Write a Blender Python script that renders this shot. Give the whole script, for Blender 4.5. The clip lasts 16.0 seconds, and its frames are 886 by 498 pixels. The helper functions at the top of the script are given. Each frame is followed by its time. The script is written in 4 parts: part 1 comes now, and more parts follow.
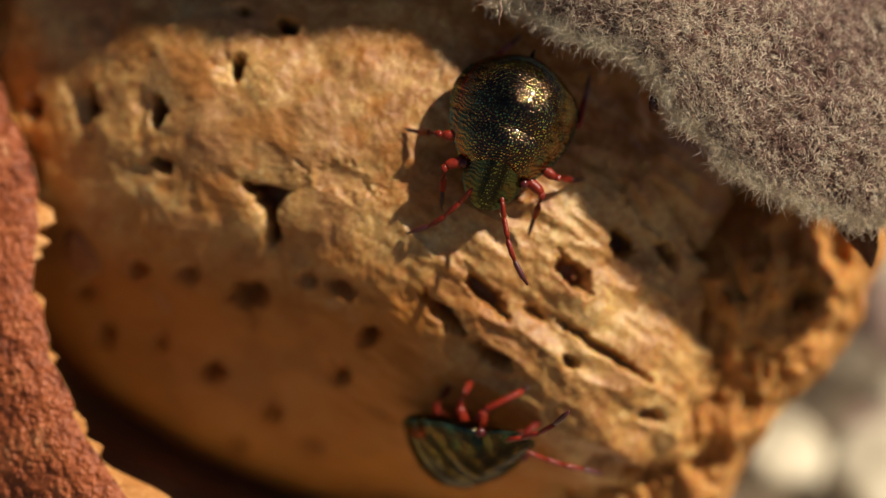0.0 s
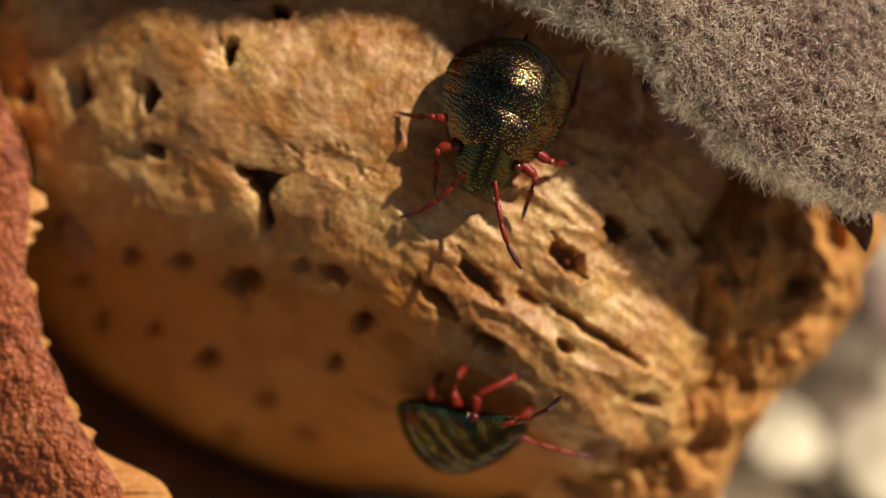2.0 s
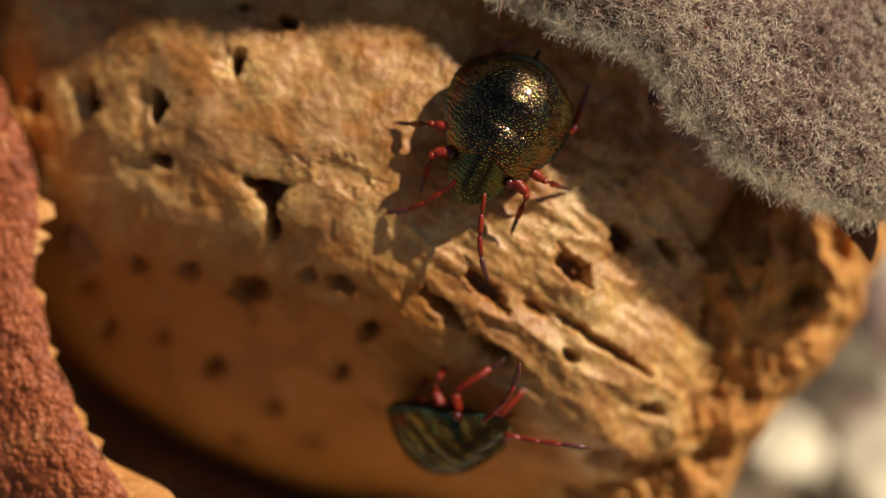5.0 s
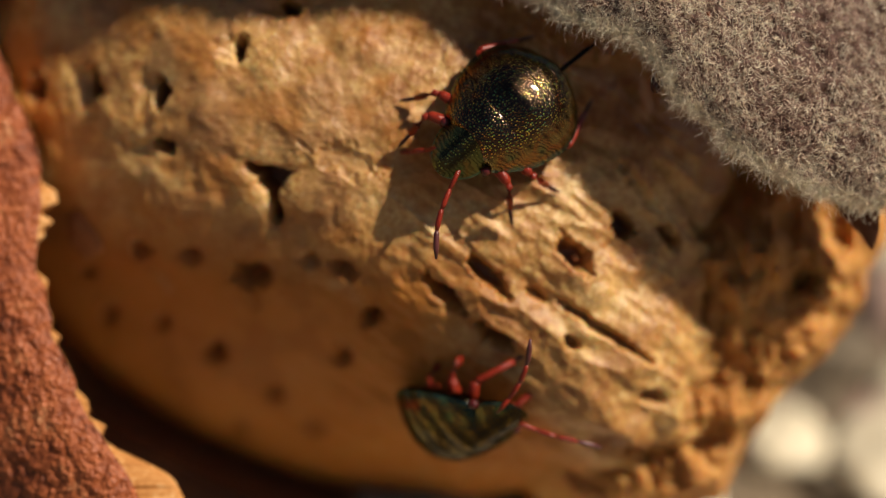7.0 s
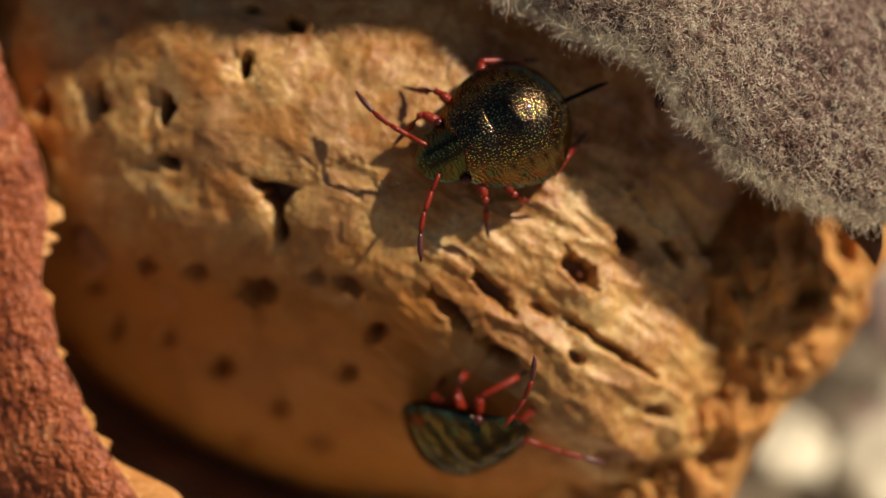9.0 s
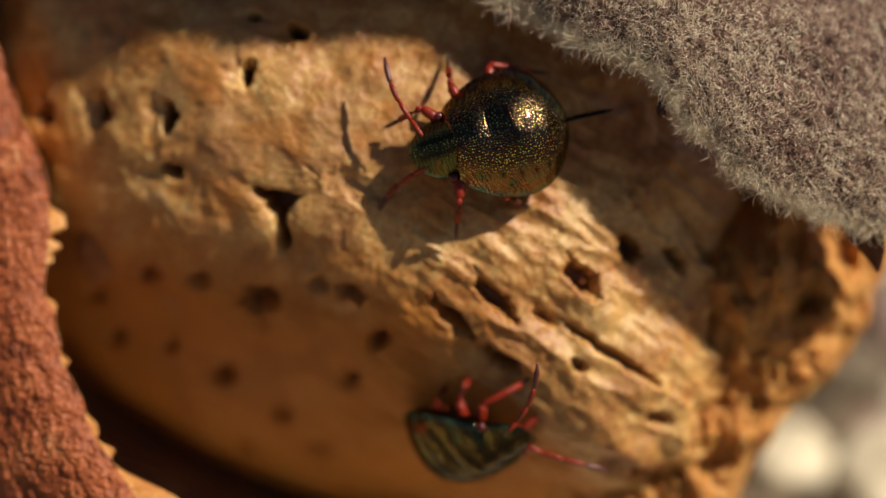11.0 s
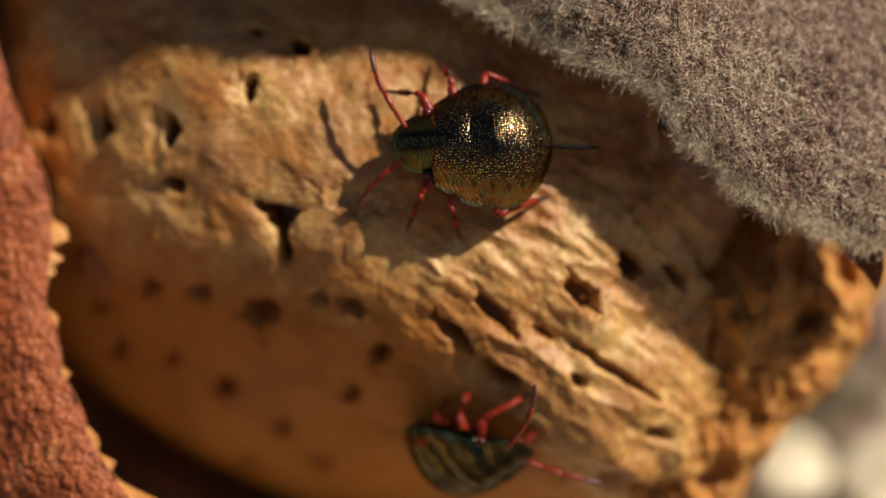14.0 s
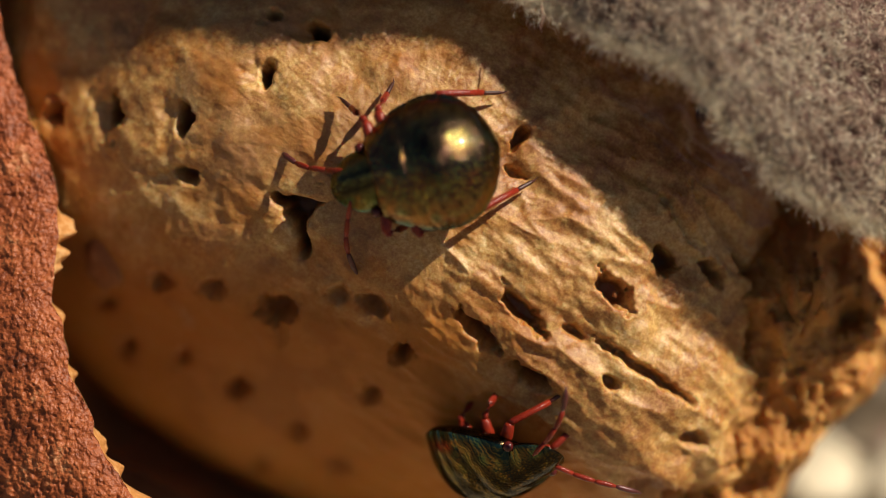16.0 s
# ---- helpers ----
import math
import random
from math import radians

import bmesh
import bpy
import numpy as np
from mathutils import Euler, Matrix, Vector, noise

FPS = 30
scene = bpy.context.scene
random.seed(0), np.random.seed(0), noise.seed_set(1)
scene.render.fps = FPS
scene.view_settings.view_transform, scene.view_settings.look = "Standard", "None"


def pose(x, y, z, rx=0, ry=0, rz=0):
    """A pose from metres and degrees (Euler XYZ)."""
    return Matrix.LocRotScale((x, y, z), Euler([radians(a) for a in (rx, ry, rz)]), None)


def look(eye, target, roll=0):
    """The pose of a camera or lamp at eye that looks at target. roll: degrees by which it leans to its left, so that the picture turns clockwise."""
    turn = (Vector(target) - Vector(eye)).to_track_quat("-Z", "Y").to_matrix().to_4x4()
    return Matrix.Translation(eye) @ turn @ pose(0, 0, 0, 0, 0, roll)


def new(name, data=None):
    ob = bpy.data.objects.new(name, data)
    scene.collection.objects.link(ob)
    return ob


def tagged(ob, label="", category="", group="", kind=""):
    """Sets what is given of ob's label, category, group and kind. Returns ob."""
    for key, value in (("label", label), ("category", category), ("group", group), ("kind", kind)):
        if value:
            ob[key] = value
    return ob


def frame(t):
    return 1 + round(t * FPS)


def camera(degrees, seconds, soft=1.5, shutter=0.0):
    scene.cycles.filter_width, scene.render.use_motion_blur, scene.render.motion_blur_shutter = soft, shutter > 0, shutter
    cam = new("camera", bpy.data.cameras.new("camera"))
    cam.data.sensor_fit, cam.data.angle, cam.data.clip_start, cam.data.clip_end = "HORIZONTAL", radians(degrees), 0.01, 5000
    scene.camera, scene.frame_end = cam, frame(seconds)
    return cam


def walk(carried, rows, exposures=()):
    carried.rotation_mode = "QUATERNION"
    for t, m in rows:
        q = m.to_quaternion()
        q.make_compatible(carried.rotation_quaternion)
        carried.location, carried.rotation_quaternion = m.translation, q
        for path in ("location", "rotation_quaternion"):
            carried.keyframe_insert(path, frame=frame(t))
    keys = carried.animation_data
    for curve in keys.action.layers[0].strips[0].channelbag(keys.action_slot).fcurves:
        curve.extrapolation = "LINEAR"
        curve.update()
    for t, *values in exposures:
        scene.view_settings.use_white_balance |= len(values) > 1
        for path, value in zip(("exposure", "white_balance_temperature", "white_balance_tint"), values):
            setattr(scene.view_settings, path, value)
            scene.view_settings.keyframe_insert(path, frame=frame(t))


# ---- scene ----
# The nut lies tilted towards the lens: u runs right, v up and w towards the lens, in millimetres, and LIE turns that into the world.
MM = 0.001
DIST = 62.0
FOCAL = 51.03 * DIST
FOV = 2 * math.degrees(math.atan(784 / FOCAL))
LIE = pose(0, 0, 0.0260, 55, 0, 0)

cam = camera(FOV, 16.0, soft=1.0)
cam.data.dof.use_dof = True
cam.data.dof.focus_distance = 0.0611
cam.data.dof.aperture_fstop = 18.0

# seconds, nearness, lean, drift right, drift down
DRIFT = [
    (0.0, 1.0000, -0.00, -0.0, -0.0),
    (0.5, 1.0010, -0.01, -9.6, -6.3),
    (1.0, 1.0002, -0.11, -17.4, -12.7),
    (1.5, 1.0005, -0.08, -14.5, -18.5),
    (2.0, 1.0035, -0.06, -12.0, -28.6),
    (2.5, 1.0006, -0.07, -4.2, -21.7),
    (3.0, 0.9997, -0.12, -2.7, -11.3),
    (3.5, 1.0005, -0.16, -8.7, -8.7),
    (4.0, 0.9997, -0.07, -5.1, -2.4),
    (6.5, 0.9981, 0.02, 2.1, -31.5),
    (7.0, 0.9975, 0.13, 3.8, -35.3),
    (7.5, 0.9964, 0.04, 7.6, -36.5),
    (8.0, 0.9959, 0.07, 15.4, -25.5),
    (8.5, 0.9951, 0.07, 11.9, -14.3),
    (11.0, 0.9934, -0.04, 17.1, 8.1),
    (11.5, 0.9938, -0.09, 18.8, -3.0),
    (12.0, 0.9945, -0.05, 24.8, -5.7),
    (12.5, 0.9931, -0.02, 25.1, -2.6),
    (13.0, 0.9940, 0.01, 28.4, 9.2),
    (13.5, 0.9919, 0.10, 28.6, 30.0),
    (14.0, 0.9901, 0.26, 18.3, 34.9),
    (14.5, 0.9901, 0.19, 17.1, 28.3),
    (15.0, 0.9908, 0.28, 26.6, 22.4),
    (15.5, 1.0107, 0.28, 43.0, 26.9),
    (16.0, 1.0407, 0.47, 66.5, 27.3),
]


def seat(t):
    """The lens at a time of the list, in the nut's own axes."""
    for row in DRIFT:
        if row[0] == t:
            _, s, lean, dx, dy = row
            d = DIST / s
            return LIE @ pose(-dx * d / FOCAL * MM, dy * d / FOCAL * MM, d * MM, 0, 0, lean)


walk(cam, [(row[0], seat(row[0])) for row in DRIFT])

# ---- light ----
SUN_WAY = LIE.to_3x3() @ Vector((0.62, 0.60, 0.50)).normalized()
sun = new("sun", bpy.data.lights.new("sun", "SUN"))
sun.data.energy, sun.data.angle, sun.data.color = 4.75, radians(0.6), (1.0, 0.89, 0.73)
sun.matrix_basis = look(SUN_WAY, (0, 0, 0))
world = bpy.data.worlds.new("world")
scene.world = world
world.use_nodes = True
sky = world.node_tree.nodes.new("ShaderNodeTexSky")
sky.sky_type, sky.sun_disc = "NISHITA", False
sky.dust_density = 0.6
sky.sun_elevation = math.asin(SUN_WAY.z)
sky.sun_rotation = math.atan2(SUN_WAY.x, SUN_WAY.y)
back = world.node_tree.nodes["Background"]
world.node_tree.links.new(sky.outputs[0], back.inputs[0])
back.inputs[1].default_value = 0.0315
scene.view_settings.exposure = 0.1


# ---- materials ----
def node(nt, kind, **values):
    n = nt.nodes.new(kind)
    for key, value in values.items():
        n.inputs[key.replace("_", " ")].default_value = value
    return n


def material(name, colours, scale, rough=0.8, metal=0.0, fine=6000.0, bump=0.4, bump_mm=0.02, stretch=(1, 1, 1), spec=0.3):
    """Colour from noise at two sizes (per metre), relief from a third."""
    mat = bpy.data.materials.new(name)
    mat.use_nodes = True
    nt = mat.node_tree
    shade = nt.nodes["Principled BSDF"]
    where = nt.nodes.new("ShaderNodeTexCoord")
    mapping = node(nt, "ShaderNodeMapping")
    mapping.inputs["Scale"].default_value = stretch
    nt.links.new(where.outputs["Object"], mapping.inputs["Vector"])
    a = node(nt, "ShaderNodeTexNoise", Scale=scale, Detail=6.0, Roughness=0.6)
    b = node(nt, "ShaderNodeTexNoise", Scale=scale * 7, Detail=4.0, Roughness=0.7)
    for n in (a, b):
        nt.links.new(mapping.outputs[0], n.inputs["Vector"])
    mix = nt.nodes.new("ShaderNodeMath")
    mix.operation = "MULTIPLY_ADD"
    mix.inputs[1].default_value = 0.45
    nt.links.new(b.outputs["Fac"], mix.inputs[0])
    scaled = nt.nodes.new("ShaderNodeMath")
    scaled.operation = "MULTIPLY"
    scaled.inputs[1].default_value = 0.6
    nt.links.new(a.outputs["Fac"], scaled.inputs[0])
    nt.links.new(scaled.outputs[0], mix.inputs[2])
    ramp = nt.nodes.new("ShaderNodeValToRGB")
    while len(ramp.color_ramp.elements) < len(colours):
        ramp.color_ramp.elements.new(0.5)
    for k, colour in enumerate(colours):
        ramp.color_ramp.elements[k].position = 0.33 + 0.38 * k / max(1, len(colours) - 1)
        ramp.color_ramp.elements[k].color = (*colour, 1)
    nt.links.new(mix.outputs[0], ramp.inputs[0])
    nt.links.new(ramp.outputs[0], shade.inputs["Base Color"])
    c = node(nt, "ShaderNodeTexNoise", Scale=fine, Detail=3.0)
    nt.links.new(mapping.outputs[0], c.inputs["Vector"])
    bumps = node(nt, "ShaderNodeBump", Strength=bump, Distance=bump_mm * MM)
    nt.links.new(c.outputs["Fac"], bumps.inputs["Height"])
    nt.links.new(bumps.outputs[0], shade.inputs["Normal"])
    shade.inputs["Roughness"].default_value = rough
    shade.inputs["Metallic"].default_value = metal
    shade.inputs["Specular IOR Level"].default_value = spec
    return mat


def shell_material():
    """Dry almond shell: tan and orange blotches, fibres along the grain, waxy glints."""
    mat = material("almond_shell", [(0.25, 0.082, 0.015), (0.41, 0.165, 0.037), (0.60, 0.338, 0.102), (0.79, 0.55, 0.255)], 420, 0.5, fine=7000, bump=0.0, spec=0.8)
    nt = mat.node_tree
    shade = nt.nodes["Principled BSDF"]
    where = nt.nodes.new("ShaderNodeTexCoord")
    grain = node(nt, "ShaderNodeMapping")
    grain.vector_type = "TEXTURE"
    grain.inputs["Rotation"].default_value = (0, 0, radians(-36))
    grain.inputs["Scale"].default_value = (3.6, 0.9, 1.6)
    nt.links.new(where.outputs["Object"], grain.inputs["Vector"])
    fibres = node(nt, "ShaderNodeTexNoise", Scale=4200.0, Detail=5.0, Roughness=0.7)
    nt.links.new(grain.outputs[0], fibres.inputs["Vector"])
    grit = node(nt, "ShaderNodeTexNoise", Scale=9500.0, Detail=4.0, Roughness=0.75)
    nt.links.new(where.outputs["Object"], grit.inputs["Vector"])
    coarse = node(nt, "ShaderNodeBump", Strength=0.65, Distance=0.05 * MM)
    nt.links.new(fibres.outputs["Fac"], coarse.inputs["Height"])
    small = node(nt, "ShaderNodeBump", Strength=0.75, Distance=0.03 * MM)
    nt.links.new(grit.outputs["Fac"], small.inputs["Height"])
    nt.links.new(coarse.outputs[0], small.inputs["Normal"])
    nt.links.new(small.outputs[0], shade.inputs["Normal"])
    gloss = nt.nodes.new("ShaderNodeMapRange")
    gloss.inputs["From Min"].default_value, gloss.inputs["From Max"].default_value = 0.38, 0.66
    gloss.inputs["To Min"].default_value, gloss.inputs["To Max"].default_value = 0.6, 0.27
    nt.links.new(fibres.outputs["Fac"], gloss.inputs[0])
    nt.links.new(gloss.outputs[0], shade.inputs["Roughness"])
    # warm flank shade put into colour as amber, pit shade and stains as brown
    ramp = [n for n in nt.nodes if n.type == "VALTORGB"][0]
    speck = nt.nodes.new("ShaderNodeMath")
    speck.operation = "MULTIPLY_ADD"
    speck.inputs[1].default_value = 0.44
    nt.links.new(grit.outputs["Fac"], speck.inputs[0])
    whole = nt.nodes.new("ShaderNodeMath")
    whole.inputs[1].default_value = -0.22
    nt.links.new(ramp.inputs[0].links[0].from_socket, whole.inputs[0])
    nt.links.new(whole.outputs[0], speck.inputs[2])
    nt.links.new(speck.outputs[0], ramp.inputs[0])
    colour = ramp.outputs[0]
    for name, tone, share in (("film", (0.44, 0.232, 0.088), 0.45), ("amber_shade", (0.46, 0.168, 0.031), 0.9), ("brown_tone", (0.14, 0.036, 0.009), 0.88)):
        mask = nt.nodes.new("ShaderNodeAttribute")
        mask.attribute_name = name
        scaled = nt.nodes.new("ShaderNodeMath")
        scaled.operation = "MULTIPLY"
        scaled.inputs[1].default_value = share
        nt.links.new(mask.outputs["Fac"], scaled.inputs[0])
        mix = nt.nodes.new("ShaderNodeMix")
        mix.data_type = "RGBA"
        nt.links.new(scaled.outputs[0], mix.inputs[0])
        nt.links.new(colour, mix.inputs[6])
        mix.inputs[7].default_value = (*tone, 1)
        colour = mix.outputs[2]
    nt.links.new(colour, shade.inputs["Base Color"])
    amber_mask = [n for n in nt.nodes if n.type == "ATTRIBUTE" and n.attribute_name == "amber_shade"][0]
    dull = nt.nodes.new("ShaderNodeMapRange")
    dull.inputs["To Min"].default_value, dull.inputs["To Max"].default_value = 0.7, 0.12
    nt.links.new(amber_mask.outputs["Fac"], dull.inputs[0])
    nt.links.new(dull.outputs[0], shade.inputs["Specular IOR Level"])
    shade.inputs["Subsurface Weight"].default_value = 0.35
    shade.inputs["Subsurface Radius"].default_value = (1.0, 0.35, 0.1)
    shade.inputs["Subsurface Scale"].default_value = 0.4 * MM
    return mat


SHELL = shell_material()
HULL_SKIN = material("hull_skin", [(0.04, 0.010, 0.005), (0.25, 0.060, 0.019), (0.42, 0.115, 0.037), (0.62, 0.30, 0.14)], 800, 0.42, fine=7000, bump=1.0, bump_mm=0.08, spec=0.35)
HULL_EDGE = material("hull_edge", [(0.34, 0.115, 0.022), (0.52, 0.23, 0.065), (0.74, 0.48, 0.23)], 600, 0.8, fine=8000, bump=0.7, bump_mm=0.05)
HULL_INNER = material("hull_inner", [(0.20, 0.075, 0.028), (0.38, 0.16, 0.06)], 500, 0.8)
# darker copy of the hull brown, with shade put into its colour
HULL_SHADED = material("hull_shaded", [(0.06, 0.022, 0.010), (0.13, 0.045, 0.016)], 500, 0.85)
FELT = material("felt", [(0.055, 0.026, 0.021), (0.14, 0.080, 0.062), (0.26, 0.175, 0.135)], 350, 0.9)
HAIR = material("hair", [(0.24, 0.125, 0.095), (0.62, 0.42, 0.31), (0.93, 0.75, 0.56), (1.0, 0.90, 0.70)], 210, 0.35, fine=4000, bump=0.0)
def hair_by_hair(mat):
    """Lets single hairs differ from one another."""
    nt = mat.node_tree
    ramp = [n for n in nt.nodes if n.type == "VALTORGB"][0]
    deep = nt.nodes.new("ShaderNodeMath")
    deep.operation = "MULTIPLY_ADD"
    deep.inputs[1].default_value, deep.inputs[2].default_value = 1.8, -0.42
    nt.links.new(ramp.inputs[0].links[0].from_socket, deep.inputs[0])
    source = deep.outputs[0]
    own = nt.nodes.new("ShaderNodeNewGeometry")
    spread = nt.nodes.new("ShaderNodeMath")
    spread.operation = "MULTIPLY_ADD"
    spread.inputs[1].default_value, spread.inputs[2].default_value = 0.64, -0.31
    nt.links.new(own.outputs["Random Per Island"], spread.inputs[0])
    pale = nt.nodes.new("ShaderNodeAttribute")
    pale.attribute_name = "pale"
    lifted = nt.nodes.new("ShaderNodeMath")
    nt.links.new(spread.outputs[0], lifted.inputs[0])
    nt.links.new(pale.outputs["Fac"], lifted.inputs[1])
    total = nt.nodes.new("ShaderNodeMath")
    nt.links.new(source, total.inputs[0])
    nt.links.new(lifted.outputs[0], total.inputs[1])
    nt.links.new(total.outputs[0], ramp.inputs[0])
    shade = nt.nodes["Principled BSDF"]
    glow = nt.nodes.new("ShaderNodeBsdfTranslucent")
    nt.links.new(ramp.outputs[0], glow.inputs["Color"])
    both = nt.nodes.new("ShaderNodeMixShader")
    both.inputs[0].default_value = 0.12
    nt.links.new(shade.outputs[0], both.inputs[1])
    nt.links.new(glow.outputs[0], both.inputs[2])
    nt.links.new(both.outputs[0], nt.nodes["Material Output"].inputs["Surface"])


hair_by_hair(HAIR)
FIBRE = material("fibre", [(0.28, 0.11, 0.026), (0.46, 0.20, 0.05), (0.64, 0.35, 0.11)], 420, 0.75, fine=6000, bump=0.8, bump_mm=0.05)
FIBRE.node_tree.nodes["Principled BSDF"].inputs["Subsurface Weight"].default_value = 0.5
FIBRE.node_tree.nodes["Principled BSDF"].inputs["Subsurface Radius"].default_value = (1.0, 0.4, 0.1)
FIBRE.node_tree.nodes["Principled BSDF"].inputs["Subsurface Scale"].default_value = 0.9 * MM
STONE = material("stone", [(0.55, 0.45, 0.30), (0.74, 0.64, 0.46), (0.88, 0.79, 0.60)], 130, 0.85, fine=3000)
STONE_DARK = material("dark_stone", [(0.10, 0.075, 0.05), (0.20, 0.155, 0.105)], 160, 0.85, fine=3000)
STONE_PINK = material("pink_stone", [(0.30, 0.19, 0.15), (0.48, 0.33, 0.26)], 160, 0.85, fine=3000)
DIRT = material("brown_tone", [(0.08, 0.055, 0.035), (0.23, 0.17, 0.11), (0.40, 0.32, 0.22)], 90, 0.9, fine=2500, bump=0.8, bump_mm=0.3)
LEG_RED = material("leg_red", [(0.13, 0.009, 0.005), (0.33, 0.030, 0.010)], 2500, 0.3, fine=12000, bump=0.9, bump_mm=0.03, spec=0.4)
LEG_DARK = material("leg_dark", [(0.03, 0.008, 0.006), (0.09, 0.022, 0.016)], 2500, 0.4, fine=20000, bump=0.2, bump_mm=0.01, spec=0.5)
FEELER_TIP = material("feeler_tip", [(0.05, 0.012, 0.012), (0.15, 0.03, 0.028)], 2500, 0.4, fine=20000, bump=0.4, bump_mm=0.01, spec=0.6)
EYE = material("eye", [(0.05, 0.006, 0.006), (0.13, 0.016, 0.014)], 2500, 0.25, spec=0.5)


def chitin(name, dark, tones, flank, flank_dark, hem, inner, outer, rough, metal=1.0, sparkle=1.0, bars=0.0):
    """Metallic cuticle: near black with a gleaming grain at every puncture, wrinkled olive flanks and a blue-green hem."""
    mat = bpy.data.materials.new(name)
    mat.use_nodes = True
    nt = mat.node_tree
    shade = nt.nodes["Principled BSDF"]
    where = nt.nodes.new("ShaderNodeTexCoord")
    xyz = nt.nodes.new("ShaderNodeSeparateXYZ")
    nt.links.new(where.outputs["Object"], xyz.inputs[0])

    def attribute(title):
        n = nt.nodes.new("ShaderNodeAttribute")
        n.attribute_name = title
        return n.outputs["Fac"]

    def sum_up(kind, *values):
        n = nt.nodes.new("ShaderNodeMath")
        n.operation = kind
        for k, value in enumerate(values):
            if isinstance(value, float):
                n.inputs[k].default_value = value
            else:
                nt.links.new(value, n.inputs[k])
        return n.outputs[0]

    def ramp(source, stops):
        n = nt.nodes.new("ShaderNodeValToRGB")
        while len(n.color_ramp.elements) < len(stops):
            n.color_ramp.elements.new(0.5)
        for k, (at, colour) in enumerate(stops):
            n.color_ramp.elements[k].position, n.color_ramp.elements[k].color = at, (*colour, 1)
        nt.links.new(source, n.inputs[0])
        return n.outputs[0]

    def blend(fac, a, b):
        n = nt.nodes.new("ShaderNodeMix")
        n.data_type = "RGBA"
        for value, k in ((fac, 0), (a, 6), (b, 7)):
            if isinstance(value, float):
                n.inputs[k].default_value = value
            elif isinstance(value, tuple):
                n.inputs[k].default_value = (*value, 1)
            else:
                nt.links.new(value, n.inputs[k])
        return n.outputs[2]

    black, white = (0, 0, 0), (1, 1, 1)
    rim_at = attribute("rim")
    patches = node(nt, "ShaderNodeTexNoise", Scale=900.0, Detail=4.0)
    nt.links.new(where.outputs["Object"], patches.inputs["Vector"])
    ripple = node(nt, "ShaderNodeTexNoise", Scale=1700.0, Detail=3.0)
    nt.links.new(where.outputs["Object"], ripple.inputs["Vector"])
    cells = node(nt, "ShaderNodeTexVoronoi", Scale=10200.0, Randomness=0.72)
    nt.links.new(where.outputs["Object"], cells.inputs["Vector"])
    tint = nt.nodes.new("ShaderNodeSeparateColor")
    nt.links.new(cells.outputs["Color"], tint.inputs[0])
    pick = sum_up("MULTIPLY_ADD", patches.outputs["Fac"], 1.5, sum_up("MULTIPLY_ADD", tint.outputs[0], 0.6, -0.58))
    hue = ramp(pick, [(0.05 + 0.9 * k / (len(tones) - 1), tone) for k, tone in enumerate(tones)])
    grains = ramp(cells.outputs["Distance"], [(0.24, white), (0.42, black)])
    body = blend(sum_up("MULTIPLY", sum_up("MULTIPLY", grains, sparkle), sum_up("MULTIPLY_ADD", tint.outputs[1], 0.7, 0.3)), dark, hue)
    # wrinkles across the flanks, bent back towards the margins
    bow = sum_up("MULTIPLY_ADD", sum_up("MULTIPLY", xyz.outputs[1], xyz.outputs[1]), 200.0, xyz.outputs[0])
    wob = sum_up("MULTIPLY_ADD", ripple.outputs["Fac"], 0.0006, bow)
    fine = sum_up("MULTIPLY_ADD", sum_up("SINE", sum_up("MULTIPLY", wob, 45000.0)), 0.5, 0.5)
    tone = ramp(patches.outputs["Fac"], [(0.3, (flank[0] * 0.55, flank[1] * 0.75, flank[2] * 0.8)), (0.48, flank), (0.56, (flank[0] * 1.15, flank[1] * 0.75, flank[2] * 0.7)), (0.7, (flank[0] * 0.45, flank[1] * 0.8, flank[2] * 1.0))])
    stripe = blend(sum_up("MULTIPLY", sum_up("MULTIPLY", sum_up("POWER", fine, 2.0), ramp(ripple.outputs["Fac"], [(0.38, (0.3, 0.3, 0.3)), (0.62, white)])), 0.85), tone, flank_dark)
    edge = ramp(sum_up("MULTIPLY_ADD", patches.outputs["Fac"], 0.3, rim_at), [(inner + 0.15, black), (outer + 0.15, white)])
    colour = blend(edge, body, stripe)
    colour = blend(ramp(rim_at, [(0.92, black), (0.985, (0.85, 0.85, 0.85))]), colour, hem)
    if bars:
        wide = sum_up("MULTIPLY_ADD", sum_up("SINE", sum_up("MULTIPLY", wob, 10400.0)), 0.5, 0.5)
        colour = blend(sum_up("MULTIPLY", ramp(wide, [(0.3, black), (0.6, white)]), bars), colour, flank_dark)
    colour = blend(sum_up("MULTIPLY", attribute("spot"), 0.9), colour, (dark[0] * 0.3, dark[1] * 0.3, dark[2] * 0.3))
    colour = blend(attribute("red"), colour, (0.42, 0.03, 0.02))
    nt.links.new(colour, shade.inputs["Base Color"])
    dome = sum_up("MULTIPLY", cells.outputs["Distance"], cells.outputs["Distance"])
    calm = sum_up("MULTIPLY_ADD", edge, -0.75, 1.0)
    rise = sum_up("SUBTRACT", sum_up("MULTIPLY", fine, sum_up("MULTIPLY_ADD", edge, 0.22, 0.10)), sum_up("MULTIPLY", dome, calm))
    bumps = node(nt, "ShaderNodeBump", Strength=1.0, Distance=0.027 * MM)
    nt.links.new(rise, bumps.inputs["Height"])
    nt.links.new(bumps.outputs[0], shade.inputs["Normal"])
    shade.inputs["Metallic"].default_value = metal
    shade.inputs["Roughness"].default_value = rough
    shade.inputs["Coat Weight"].default_value = 0.32
    shade.inputs["Coat Roughness"].default_value = 0.13
    shade.inputs["Specular Tint"].default_value = (0.35, 0.38, 0.34, 1)
    return mat


